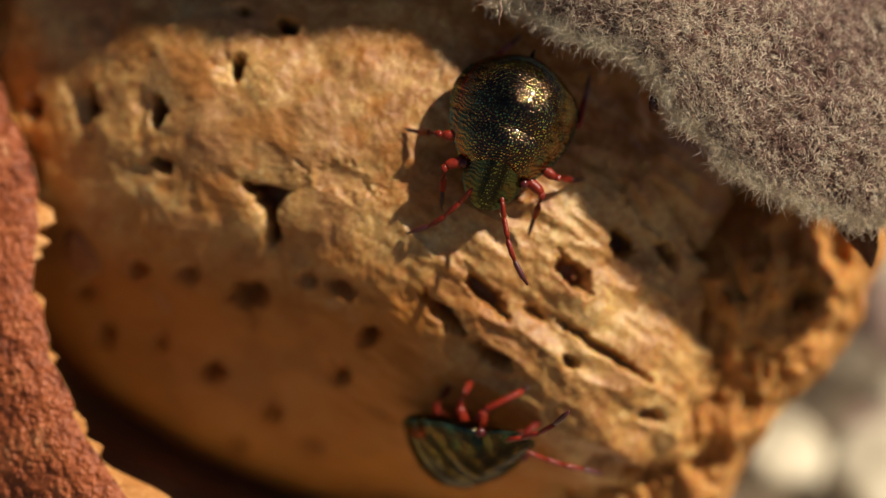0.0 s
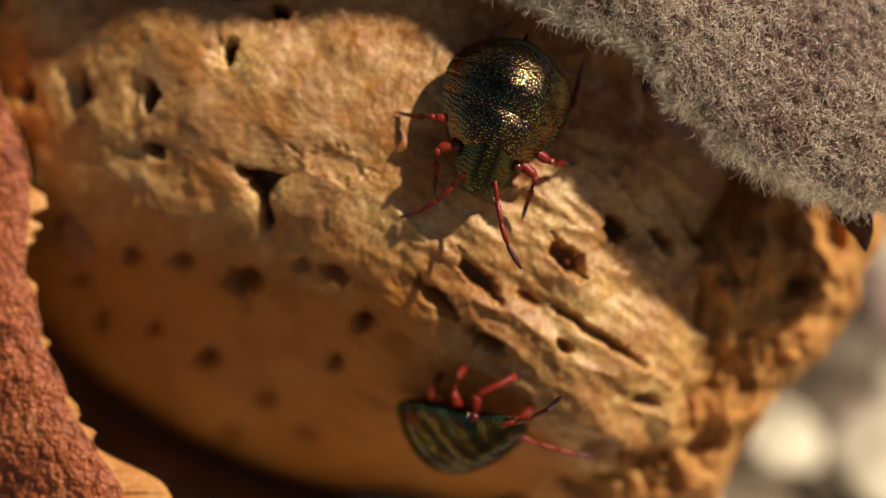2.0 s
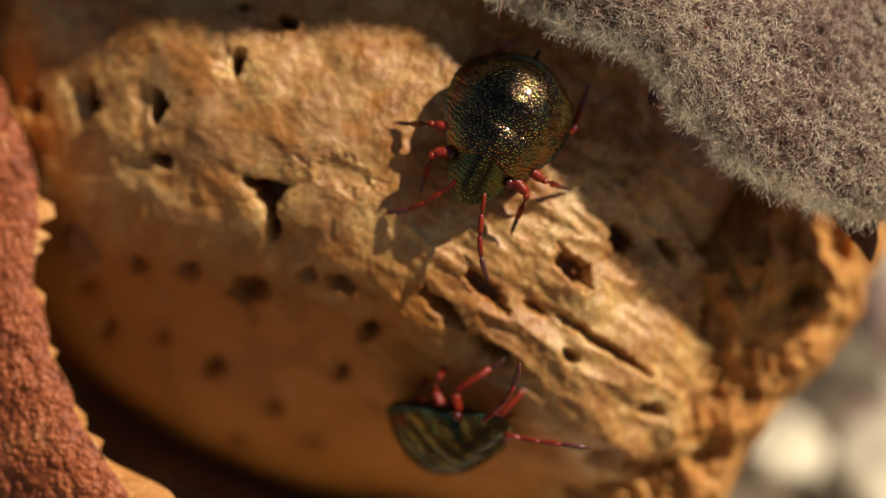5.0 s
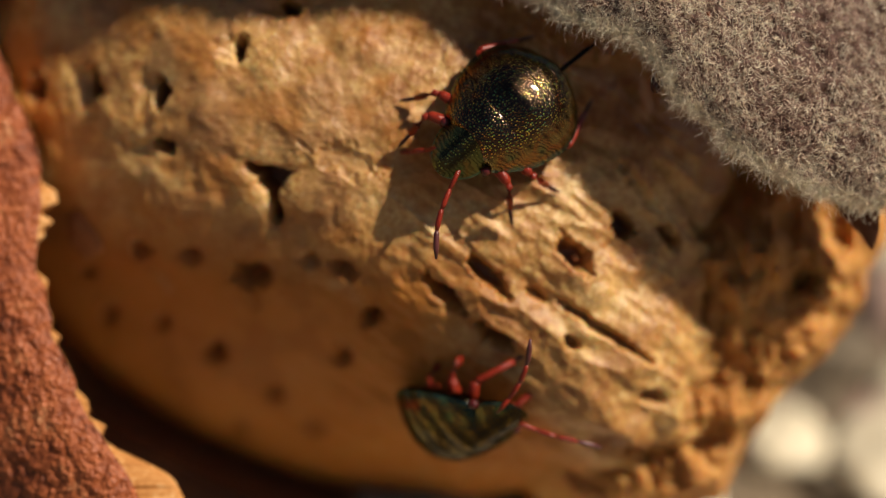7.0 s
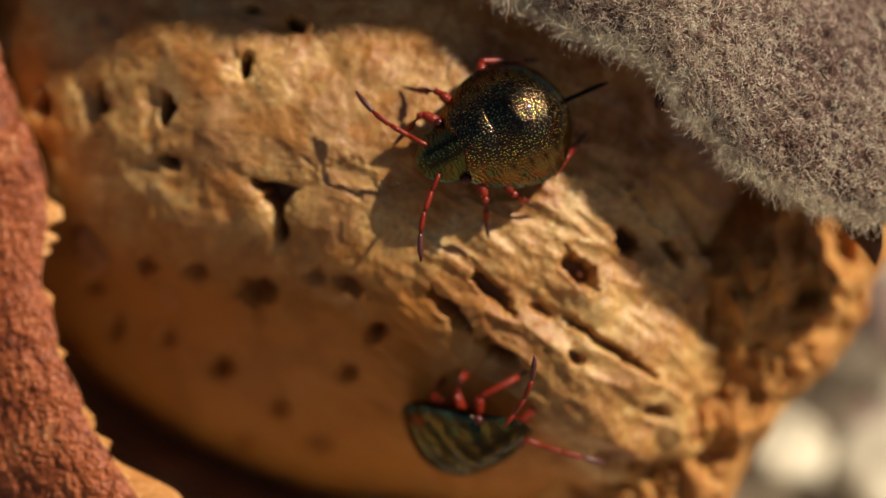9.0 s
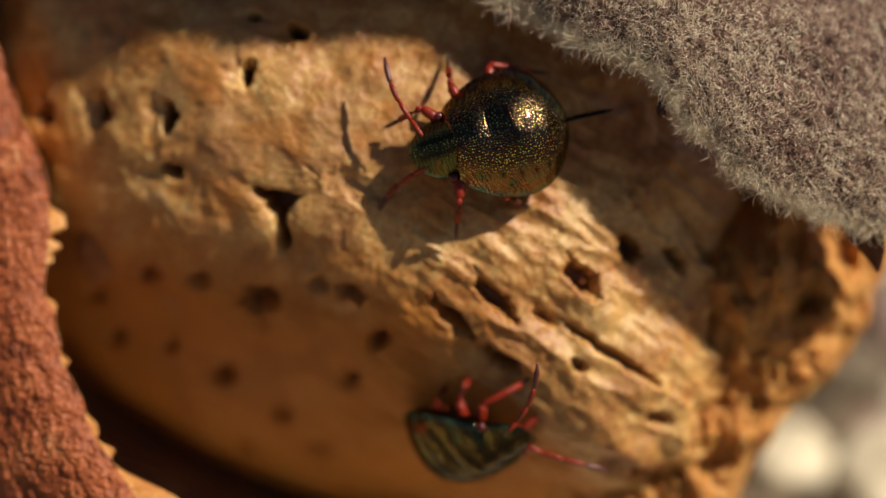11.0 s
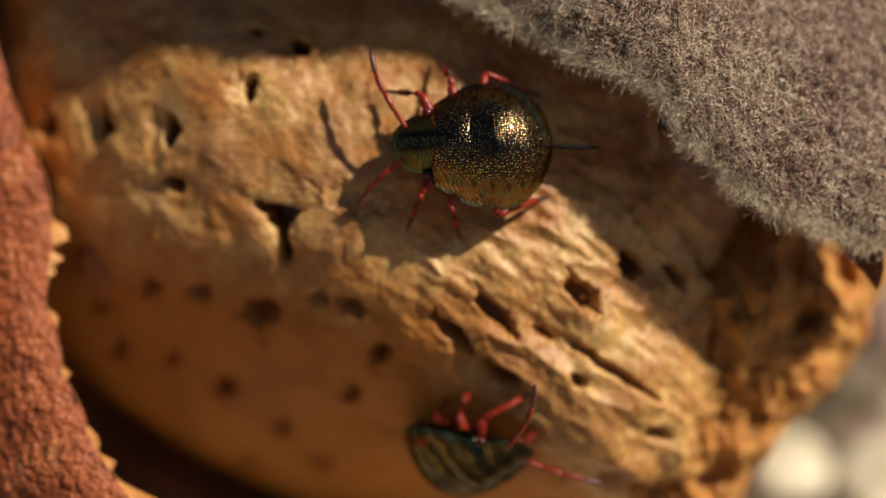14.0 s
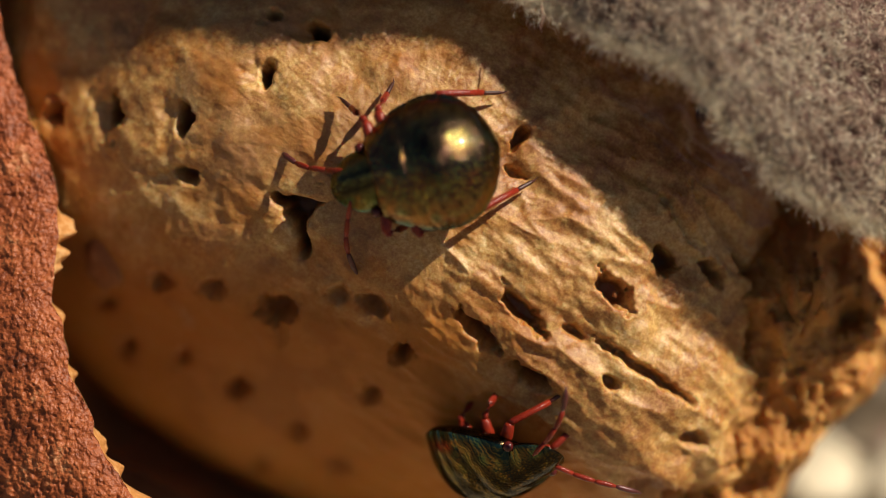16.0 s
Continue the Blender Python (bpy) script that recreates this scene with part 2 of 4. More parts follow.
IRIS = [(0.80, 0.24, 0.08), (0.92, 0.48, 0.10), (0.95, 0.74, 0.16), (0.64, 0.78, 0.14), (0.28, 0.58, 0.20), (0.34, 0.44, 0.40)]
CUTICLE = chitin("cuticle", (0.060, 0.033, 0.022), IRIS, (0.31, 0.215, 0.07), (0.014, 0.010, 0.008), (0.09, 0.17, 0.16), 0.54, 0.80, 0.2, 1.0, 0.9)
CUTICLE_GREEN = chitin("cuticle_green", (0.045, 0.040, 0.016), IRIS[2:], (0.15, 0.15, 0.04), (0.02, 0.022, 0.010), (0.055, 0.17, 0.15), 0.25, 0.55, 0.3, 1.0, 0.5)
CUTICLE_BANDED = chitin("cuticle_banded", (0.045, 0.032, 0.012), [(0.40, 0.16, 0.03), (0.45, 0.28, 0.05), (0.34, 0.28, 0.06)], (0.26, 0.22, 0.06), (0.010, 0.009, 0.006), (0.09, 0.20, 0.13), 0.45, 0.75, 0.2, 1.0, 0.95, 0.7)
NEEDLE = material("needle", [(0.006, 0.005, 0.005), (0.015, 0.012, 0.012)], 2500, 0.6, spec=0.1)


# ---- making things ----
def part(name, data, mat, parent=None, label="", smooth=True):
    if isinstance(data, bmesh.types.BMesh):
        me = bpy.data.meshes.new(name)
        data.to_mesh(me)
        data.free()
    else:
        me = data
    if not me.materials:
        me.materials.append(mat)
    if smooth:
        me.polygons.foreach_set("use_smooth", [True] * len(me.polygons))
    ob = new(name, me)
    if parent:
        ob.parent = parent
    if label:
        ob["label"] = label
    return ob


def mesh_of(name, verts, faces):
    """A mesh from an array of places in millimetres and an array of quads or triangles."""
    verts, faces = np.asarray(verts, np.float64) * MM, np.asarray(faces, np.int32)
    me = bpy.data.meshes.new(name)
    n = faces.shape[1]
    me.vertices.add(len(verts))
    me.vertices.foreach_set("co", verts.astype(np.float32).ravel())
    me.loops.add(faces.size)
    me.loops.foreach_set("vertex_index", faces.ravel())
    me.polygons.add(len(faces))
    me.polygons.foreach_set("loop_start", np.arange(0, faces.size, n, dtype=np.int32))
    me.update(calc_edges=True)
    me.validate()
    return me


def grid_faces(rows, cols, wrap=False):
    i, j = np.meshgrid(np.arange(rows - 1), np.arange(cols if wrap else cols - 1), indexing="ij")
    k = (j + 1) % cols
    return np.stack([i * cols + j, i * cols + k, (i + 1) * cols + k, (i + 1) * cols + j], -1).reshape(-1, 4)


def tube(points, radii, sides=8):
    """A closed tapered tube along points, in millimetres."""
    bm = bmesh.new()
    pts = [Vector(p) * MM for p in points]
    rings = []
    for k, p in enumerate(pts):
        way = (pts[min(k + 1, len(pts) - 1)] - pts[max(k - 1, 0)]).normalized()
        a = way.orthogonal().normalized()
        b = way.cross(a)
        rings.append([bm.verts.new(p + (a * math.cos(q) + b * math.sin(q)) * radii[k] * MM) for q in (2 * math.pi * j / sides for j in range(sides))])
    for r, s in zip(rings, rings[1:]):
        for j in range(sides):
            bm.faces.new((r[j], r[(j + 1) % sides], s[(j + 1) % sides], s[j]))
    bm.faces.new(rings[0][::-1])
    bm.faces.new(rings[-1])
    return bm


def hashed(i, j, k, seed):
    h = (i.astype(np.int64) * 374761393 + j.astype(np.int64) * 668265263 + k.astype(np.int64) * 2147483647 + seed * 974711) & 0xFFFFFFFF
    h = ((h ^ (h >> 13)) * 1274126177) & 0xFFFFFFFF
    return ((h ^ (h >> 16)) & 0xFFFF) / 32767.5 - 1


def noise3(p, seed=0):
    q = np.floor(p)
    f = p - q
    f = f * f * f * (f * (6 * f - 15) + 10)
    q = q.astype(np.int64)
    out = 0
    for a in (0, 1):
        for b in (0, 1):
            for c in (0, 1):
                weight = (f[..., 0] if a else 1 - f[..., 0]) * (f[..., 1] if b else 1 - f[..., 1]) * (f[..., 2] if c else 1 - f[..., 2])
                out = out + weight * hashed(q[..., 0] + a, q[..., 1] + b, q[..., 2] + c, seed)
    return out


TWIST = np.array(Euler((0.7, 1.1, 0.5)).to_matrix())


def fbm(p, octaves=4, seed=0, gain=0.5):
    """Noise in octaves, each turned against the last so that no lattice shows."""
    out, amount = 0, 1.0
    for k in range(octaves):
        p = p @ TWIST
        out = out + amount * noise3(p * 2.03 ** k + 17.3 * k, seed + k)
        amount *= gain
    return out


def place(x, y, w=0.0):
    """Millimetres at depth w that lie on the line of sight of the picture's point x, y at the start."""
    x, y, w = np.broadcast_arrays(np.asarray(x, float), np.asarray(y, float), np.asarray(w, float))
    return np.stack([(x - 784) / FOCAL * (DIST - w), (441 - y) / FOCAL * (DIST - w), w], -1)


def seen(p):
    """The reverse of place()."""
    return p[..., 0] * FOCAL / (DIST - p[..., 2]) + 784, 441 - p[..., 1] * FOCAL / (DIST - p[..., 2])


def flare(w):
    """How much wider the deep parts lie."""
    return (1 - w / DIST) / (1 - w / 97.0)


def smooth_step(a, b, x):
    t = np.clip((x - a) / (b - a), 0, 1)
    return t * t * (3 - 2 * t)


# ---- the almond shell ----
CX, CY = -1.84, 2.17
TOP, DEEP = -1.2, 8.0
OUTLINE = [(-180, 15.6), (-165, 16.8), (-150, 17.4), (-120, 14.4), (-90, 12.0), (-60, 11.8), (-30, 12.3), (0, 12.1), (22, 11.9), (34, 14.1), (45, 14.2), (60, 13.1), (75, 12.4), (90, 11.9), (105, 12.05), (120, 12.0), (135, 12.7), (150, 13.8), (165, 14.8), (180, 15.6)]


def rim(theta):
    deg = np.degrees(theta)
    deg = (deg + 180) % 360 - 180
    knots, radii = zip(*OUTLINE)
    return sum(np.interp((deg + d + 180) % 360 - 180, knots, radii) for d in (-6, -3, 0, 3, 6)) / 5


def boxy(theta):
    """How sharply the flank falls: round nearly all about, cliff-like at the broken stem end."""
    c = np.cos(theta - radians(28))
    left = np.cos(theta + radians(165))
    return 1.0 - 0.68 * smooth_step(0.55, 0.95, c) - 0.45 * smooth_step(0.7, 1.0, left)


def shell_base(theta, s):
    r = rim(theta) * np.sin(s * np.pi / 2)
    c = np.cos(s * np.pi / 2)
    w = TOP - DEEP + DEEP * np.sign(c) * np.abs(c) ** np.where(c > 0, boxy(theta), 1.0)
    return np.stack([(CX + r * np.cos(theta)) * flare(w), (CY - r * np.sin(theta)) * flare(w), w], -1)


def keel(x, y):
    """Extra fall, in millimetres, of the flank below the shell's keel."""
    line = np.interp(x, [0, 100, 480, 620, 760, 900, 1040, 1200, 1400], [350, 364, 408, 480, 560, 650, 770, 900, 1080])
    d = (y - line) / 51
    end = (400 - x) / 51
    soft = np.interp(x, [420, 700], [1.7, 0.62])
    belly = (y - 830) / 51
    return 0.55 * soft * np.log1p(np.exp(np.clip(d / soft, -40, 40))) + 0.35 * smooth_step(420, 620, x) * np.log1p(np.exp(np.clip(belly / 0.7, -40, 40))) + 0.22 * np.log1p(np.exp(np.clip(end / 0.9, -40, 40)))


def shell_at(x, y):
    """Where a line of sight meets the shell's smooth form, and the outward normal there."""
    w = TOP
    for _ in range(12):
        u, v, _w = place(x, y, w)
        a, b = u / flare(w) - CX, v / flare(w) - CY
        th = math.atan2(-b, a)
        q = min(0.999, math.hypot(a, b) / float(rim(np.array(th))))
        w = TOP - DEEP + DEEP * math.sqrt(1 - q * q) ** float(boxy(np.array(th)))
        bx, by = seen(np.array([u, v, w]))
        w -= float(keel(bx, by))
    return Vector((u, v, w))


def shell_normal(x, y):
    a, b, c = shell_at(x, y), shell_at(x + 25, y), shell_at(x, y + 25)
    return (c - a).cross(b - a).normalized()


PITS_UPPER = [(848, 228, 9, 25, 24, .55), (843, 280, 24, 7, 26, .35), (418, 117, 11, 20, 10, .9), (278, 193, 14, 30, 8, .9), (158, 185, 11, 32, 5, 1.3), (283, 293, 22, 11, 30, .6), (603, 318, 66, 28, 18, .15),
              (512, 45, 22, 12, 35, .8), (60, 190, 14, 24, 0, .7), (430, 20, 12, 12, 0, .4)]
PITS_LOWER = [(240, 478, 16, 14, 0, .5), (333, 487, 20, 14, 10, .55), (445, 523, 30, 20, 5, .9), (447, 562, 10, 26, 0, .16), (600, 510, 26, 11, 25, .6), (545, 495, 22, 12, 15, .4),
              (652, 597, 18, 16, 0, .9), (605, 668, 18, 16, 0, .6), (375, 660, 20, 16, 0, .7), (280, 605, 13, 13, 0, .4), (188, 592, 15, 14, 0, .5), (480, 730, 20, 14, 10, .5),
              (550, 790, 24, 13, 20, .4), (420, 790, 14, 12, 0, .4), (150, 515, 14, 12, 0, .3)]
PITS_STEM = [(1015, 485, 42, 19, 48, 1.0), (858, 520, 46, 15, 46, .8), (782, 562, 48, 15, 42, .8), (865, 637, 42, 14, 30, .9), (1008, 642, 22, 11, 45, .7), (950, 558, 26, 9, 30, .5),
             (1080, 628, 110, 10, 33, .7), (1102, 433, 28, 15, 50, .9), (1182, 451, 32, 13, 50, .9), (1238, 441, 26, 11, 56, .8), (1140, 378, 84, 10, 52, .3), (1202, 374, 92, 10, 52, .36), (1160, 742, 26, 16, 20, .6), (1110, 832, 56, 22, 20, .6)]


def pitted(x, y):
    """Depth of the pits, and the brown stains round the softer ones."""
    out, stain = np.zeros_like(x), np.zeros_like(x)
    for k, (px, py, a, b, turn, deep) in enumerate(PITS_UPPER + PITS_LOWER + PITS_STEM):
        high, low = k < len(PITS_UPPER), len(PITS_UPPER) <= k < len(PITS_UPPER) + len(PITS_LOWER)
        near = np.hypot(x - px, y - py) < 4.5 * max(a, b)
        dx, dy = x[near] - px, y[near] - py
        c, sn = math.cos(radians(turn)), math.sin(radians(turn))
        wob = 1 + (0.55 if k < 2 else 0.28) * noise3(np.stack([x[near] / 22, y[near] / 22, 0 * dx + px], -1), 5)
        wob = wob + 0.2 * noise3(np.stack([x[near] / 8, y[near] / 8, 0 * dx + px], -1), 7)
        q = np.hypot((c * dx + sn * dy) / a, (-sn * dx + c * dy) / b) * wob
        steep = (0.05, 1.5) if low else (0.4, 1.25)
        hole = -deep * (0.85 if low else 1.2 if high else 0.96) * (1 - smooth_step(*steep, q)) + (0 if low else 0.05 * np.exp(-((q - 1.35) / 0.3) ** 2))
        if high and k > 1 and a < 40:
            # the flared mouth of the pit, widest away from the keel
            wide = np.hypot((dx + 1.1 * a) / (2.1 * a + 8), (dy - 0.2 * b) / (1.5 * b + 4)) * wob
            hole = hole - 0.3 * deep * (1 - smooth_step(0.15, 1.1, wide))
        out[near] = np.minimum(out[near], hole)
        if low:
            stain[near] = np.maximum(stain[near], min(1.0, 0.25 + deep) * np.exp(-(q / 1.25) ** 2))
    # a three-cornered pit with a short cleft below it
    wob = 5 * noise3(np.stack([x / 14, y / 14, 0 * x], -1), 6)
    gap = np.maximum(np.maximum(0.24 * (x - 465) - 0.97 * (y - 336), 0.77 * (x - 487) + 0.63 * (y - 362)), -0.77 * (x - 451) + 0.64 * (y - 353)) + wob
    t = np.clip(((x - 474) * 10 + (y - 375) * 52) / 2804, 0, 1)
    gap = np.minimum(gap - 2, np.hypot(x - 474 - 10 * t, y - 375 - 52 * t) - 7 + 0.6 * wob)
    return np.minimum(out, -1.3 * (1 - smooth_step(-5, 6, gap)) - 0.08 * (1 - smooth_step(0, 20, gap))), stain


def almond_shell():
    around, rings = 900, 330
    theta = np.linspace(-np.pi, np.pi, around, endpoint=False)
    s = np.concatenate([np.linspace(0.002, 1.0, rings), np.linspace(1.02, 1.98, 40)])
    S, TH = np.meshgrid(s, theta, indexing="ij")
    p = shell_base(TH, S)
    x, y = seen(p)
    drop = keel(x, y) * np.clip(2 - S, 0, 1)
    p[..., :2] *= ((DIST - p[..., 2] + drop) / (DIST - p[..., 2]))[..., None]
    p[..., 2] -= drop
    n = np.cross(np.gradient(p, axis=0), np.gradient(p, axis=1))
    n[0] = (0, 0, 1)
    n /= np.linalg.norm(n, axis=-1, keepdims=True) + 1e-12
    n *= np.sign((n * (p - np.array([CX, CY, TOP - DEEP - 2]))).sum(-1, keepdims=True))
    d = 0.20 * fbm(p / 2.6, 3, 1) + 0.052 * fbm(p / 0.75, 3, 9) + 0.020 * fbm(p / 0.24, 3, 21)
    rough = smooth_step(620, 900, x + 0.35 * (y - 300)) * smooth_step(-150, 200, x - y + 500)
    c, sn = math.cos(radians(36)), math.sin(radians(36))
    along, across = c * p[..., 0] - sn * p[..., 1], sn * p[..., 0] + c * p[..., 1]
    streaks = np.stack([along / 4.2, across / 1.35, p[..., 2] / 2], -1)
    ridge = 1 - 2 * np.abs(fbm(streaks, 3, 33))
    calm = 1 - 0.75 * smooth_step(390, 520, y - 0.3 * (x - 300)) * smooth_step(900, 700, x)
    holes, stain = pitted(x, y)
    # brown paints the pits' shade by their depth, and the stains around them
    brown_tone = np.maximum(smooth_step(0.25, 0.95, -holes), 0.85 * stain)
    # amber stands for the warm shade on the flank below the keel
    amber_shade = smooth_step(370, 530, y - 0.12 * (x - 300)) * smooth_step(900, 700, x) * smooth_step(-1.2, -0.3, 0.45 + fbm(p / 1.6, 3, 45))
    film = smooth_step(-0.5, 0.5, fbm(p / 2.2, 4, 52) + 0.1) * smooth_step(820, 560, x + 0.4 * (y - 200))
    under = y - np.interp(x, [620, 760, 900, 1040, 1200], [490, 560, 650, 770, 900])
    amber_shade = np.maximum(amber_shade, 0.9 * smooth_step(40, 110, under))
    # random amber mottle on the rest
    amber_shade = np.maximum(amber_shade, 0.5 * smooth_step(-0.05, 0.6, fbm(p / 1.3, 3, 61)) * smooth_step(1000, 800, x))
    # random brown mottle on the lower flank
    brown_tone = np.maximum(brown_tone, 0.26 * amber_shade * smooth_step(0.0, 0.65, fbm(p / 1.9, 4, 71)))
    d = d * calm + rough * (0.15 * ridge - 0.05 + 0.03 * fbm(streaks * 3.1, 2, 37) - 0.04 * fbm(p / 0.7, 3, 9)) + holes
    fray = smooth_step(0.75, 1.0, S) * smooth_step(0.5, 0.9, np.cos(TH - radians(28)))
    p = p + n * d[..., None]
    p[..., 0] += fray * 0.8 * fbm(p / 1.3, 3, 40)
    top = new("almond_shell")
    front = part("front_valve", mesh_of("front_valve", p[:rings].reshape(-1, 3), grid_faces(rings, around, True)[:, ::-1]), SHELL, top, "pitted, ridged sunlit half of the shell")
    for name, values in (("film", film), ("amber_shade", amber_shade), ("brown_tone", brown_tone)):
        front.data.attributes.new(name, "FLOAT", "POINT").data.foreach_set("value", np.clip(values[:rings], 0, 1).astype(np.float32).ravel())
    part("back_valve", mesh_of("back_valve", p[rings - 1:].reshape(-1, 3), grid_faces(len(s) - rings + 1, around, True)[:, ::-1]), SHELL, top)
    top.matrix_basis = LIE
    return tagged(top, "pitted tan almond shell lying in its split hull", "almond shell")


almond_shell()


# ---- the hull ----
def along_curve(points, n):
    """A smooth line through the points, n places evenly apart."""
    pts = np.array(points, float)
    t = np.concatenate([[0], np.cumsum(np.hypot(*np.diff(pts[:, :2], axis=0).T))])
    fine = np.linspace(0, t[-1], n)
    cols = []
    for k in range(pts.shape[1]):
        y = np.interp(fine, t, pts[:, k])
        width = max(1, n // 60)
        pad = np.concatenate([2 * y[0] - y[width:0:-1], y, 2 * y[-1] - y[-2:-width - 2:-1]])
        cols.append(np.convolve(pad, np.ones(2 * width + 1) / (2 * width + 1), "valid"))
    return np.stack(cols, -1)


def slab(edge, inward, profile, thick, n, m, rough_mm, seed, fray, grit=0.32):
    """A thick curved flap: edge points with depth, carried inward; returns its front, rim and back as grids of places."""
    line = along_curve(edge, n)
    f = noise3(np.stack([np.arange(n) / n * 34, np.zeros(n), np.zeros(n)], -1), seed) + 0.25 * noise3(np.stack([np.arange(n) / n * 110, np.zeros(n), np.zeros(n)], -1), seed + 1)
    s = np.linspace(0, 1, m) ** 1.3
    X = line[:, None, 0] + inward[0] * s[None] + (f * fray)[:, None] * (1 - s[None]) ** 6
    Y = line[:, None, 1] + inward[1] * s[None]
    W = line[:, None, 2] + profile(s)[None]
    front = place(X, Y, W)
    front[..., 2] += rough_mm * fbm(front / grit, 4, seed + 3, 0.55) + 0.45 * rough_mm * fbm(front / (0.35 * grit), 2, seed + 7)
    back = place(X, Y, W - thick)
    return front, back


def hull_flap_left():
    top = new("almond_hull")
    edge = [(-70, -150, -4.5), (-25, 60, -4.1), (0, 150, -3.7), (22, 205, -3.45), (42, 255, -3.2), (57, 300, -3.0), (65, 345, -2.85), (67, 390, -2.65), (59, 440, -2.5), (56, 505, -2.3), (70, 545, -2.1), (88, 585, -2.0), (82, 630, -1.9),
            (100, 660, -1.8), (121, 700, -1.7), (132, 735, -1.6), (150, 768, -1.5), (172, 802, -1.4), (198, 838, -1.35), (222, 882, -1.3), (285, 980, -1.3)]
    n, m = 620, 210
    front, rear = slab(edge, (-420, 60), lambda s: 0.35 * np.sin(np.pi * np.clip(s * 3, 0, 0.5)) - 5 * s ** 2, 1.6, n, m, 0.07, 50, 4, 0.30)
    part("outer_skin", mesh_of("outer_skin", front.reshape(-1, 3), grid_faces(n, m)), HULL_SKIN, top)
    k = 14
    q = np.linspace(0, 1, k)[None, :, None]
    bulge = np.zeros((n, k, 3))
    down = along_curve(edge, n)[:, 1]
    # pale pith that sticks out here and there: down, length, width
    pith = sum(out * np.exp(-((down - y) / tall) ** 2) for y, tall, out in ((380, 22, 0.66), (398, 9, 0.25), (432, 14, 0.45), (455, 9, 0.3), (528, 18, 0.3), (632, 12, 0.38), (742, 16, 0.36), (762, 9, 0.2), (790, 14, 0.46)))
    bulge[..., 0] = np.sin(q[..., 0] * np.pi) * (-0.08 + pith + 1.7 * smooth_step(805, 890, down))[:, None]
    torn = front[:, :1] * (1 - q) + rear[:, :1] * q + bulge
    torn += (0.03 + 0.3 * np.minimum(pith, 0.5))[:, None, None] * np.sin(q * np.pi) * fbm(torn / 0.7, 4, 60)[..., None] * np.array([1, .4, 1])
    part("torn_edge", mesh_of("torn_edge", torn.reshape(-1, 3), grid_faces(n, k)[:, ::-1]), HULL_EDGE, top, "pale torn edge of the hull")
    part("inner_wall", mesh_of("inner_wall", rear.reshape(-1, 3), grid_faces(n, m)[:, ::-1]), HULL_INNER, top)
    top.matrix_basis = LIE
    return tagged(top, "dry red-brown almond hull flap with pale torn edge", "almond hull")


def hull_bowl():
    around, rings = 200, 40
    theta = np.linspace(-np.pi, np.pi, around, endpoint=False)
    s = np.linspace(0, 1, rings)
    S, TH = np.meshgrid(s, theta, indexing="ij")
    r = rim(TH) * 1.10 + 0.4
    lip = -10.5 + 6.0 * smooth_step(0.2, 0.9, np.cos(TH + radians(140)))

    def layer(grow):
        a = np.pi / 2 * (1 - S)
        p = np.stack([CX + (r + grow) * np.sin(a + 0.02) * np.cos(TH), CY - (r + grow) * np.sin(a + 0.02) * np.sin(TH), lip - (9.5 + grow) * np.cos(a)], -1)
        p[..., :2] *= flare(p[..., 2:])
        return p + 0.12 * fbm(p / 1.5, 3, 71)[..., None]
    inner, outer = layer(0.0), layer(1.3)
    top = new("hull_cup")
    part("inner_wall", mesh_of("inner_wall", inner.reshape(-1, 3), grid_faces(rings, around, True)), HULL_INNER, top)
    part("outer_wall", mesh_of("outer_wall", outer.reshape(-1, 3), grid_faces(rings, around, True)[:, ::-1]), HULL_SKIN, top)
    # lip coloured dark for the shaded gap beside the shell
    part("lip", mesh_of("lip", np.stack([inner[0], (inner[0] + outer[0]) / 2 + np.array([0, 0, 0.25]), outer[0]]).reshape(-1, 3), grid_faces(3, around, True)[:, ::-1]), HULL_SHADED, top)
    top.matrix_basis = LIE
    return tagged(top, "dark brown cup of dry almond hull under the shell", "almond hull")


FUZZ_EDGE = [(250, -350, .9), (330, -300, .8), (400, -256, .7), (465, -212, .5), (565, -116, .2), (705, -90, -.45), (812, -50, -.8), (894, -10, -.8), (955, 22, -.3), (1035, 64, .2), (1106, 88, .6), (1160, 118, .6), (1205, 195, .4), (1290, 282, .3), (1401, 347, -.1), (1494, 377, -.5), (1600, 384, -.9), (1685, 388, -1.2)]


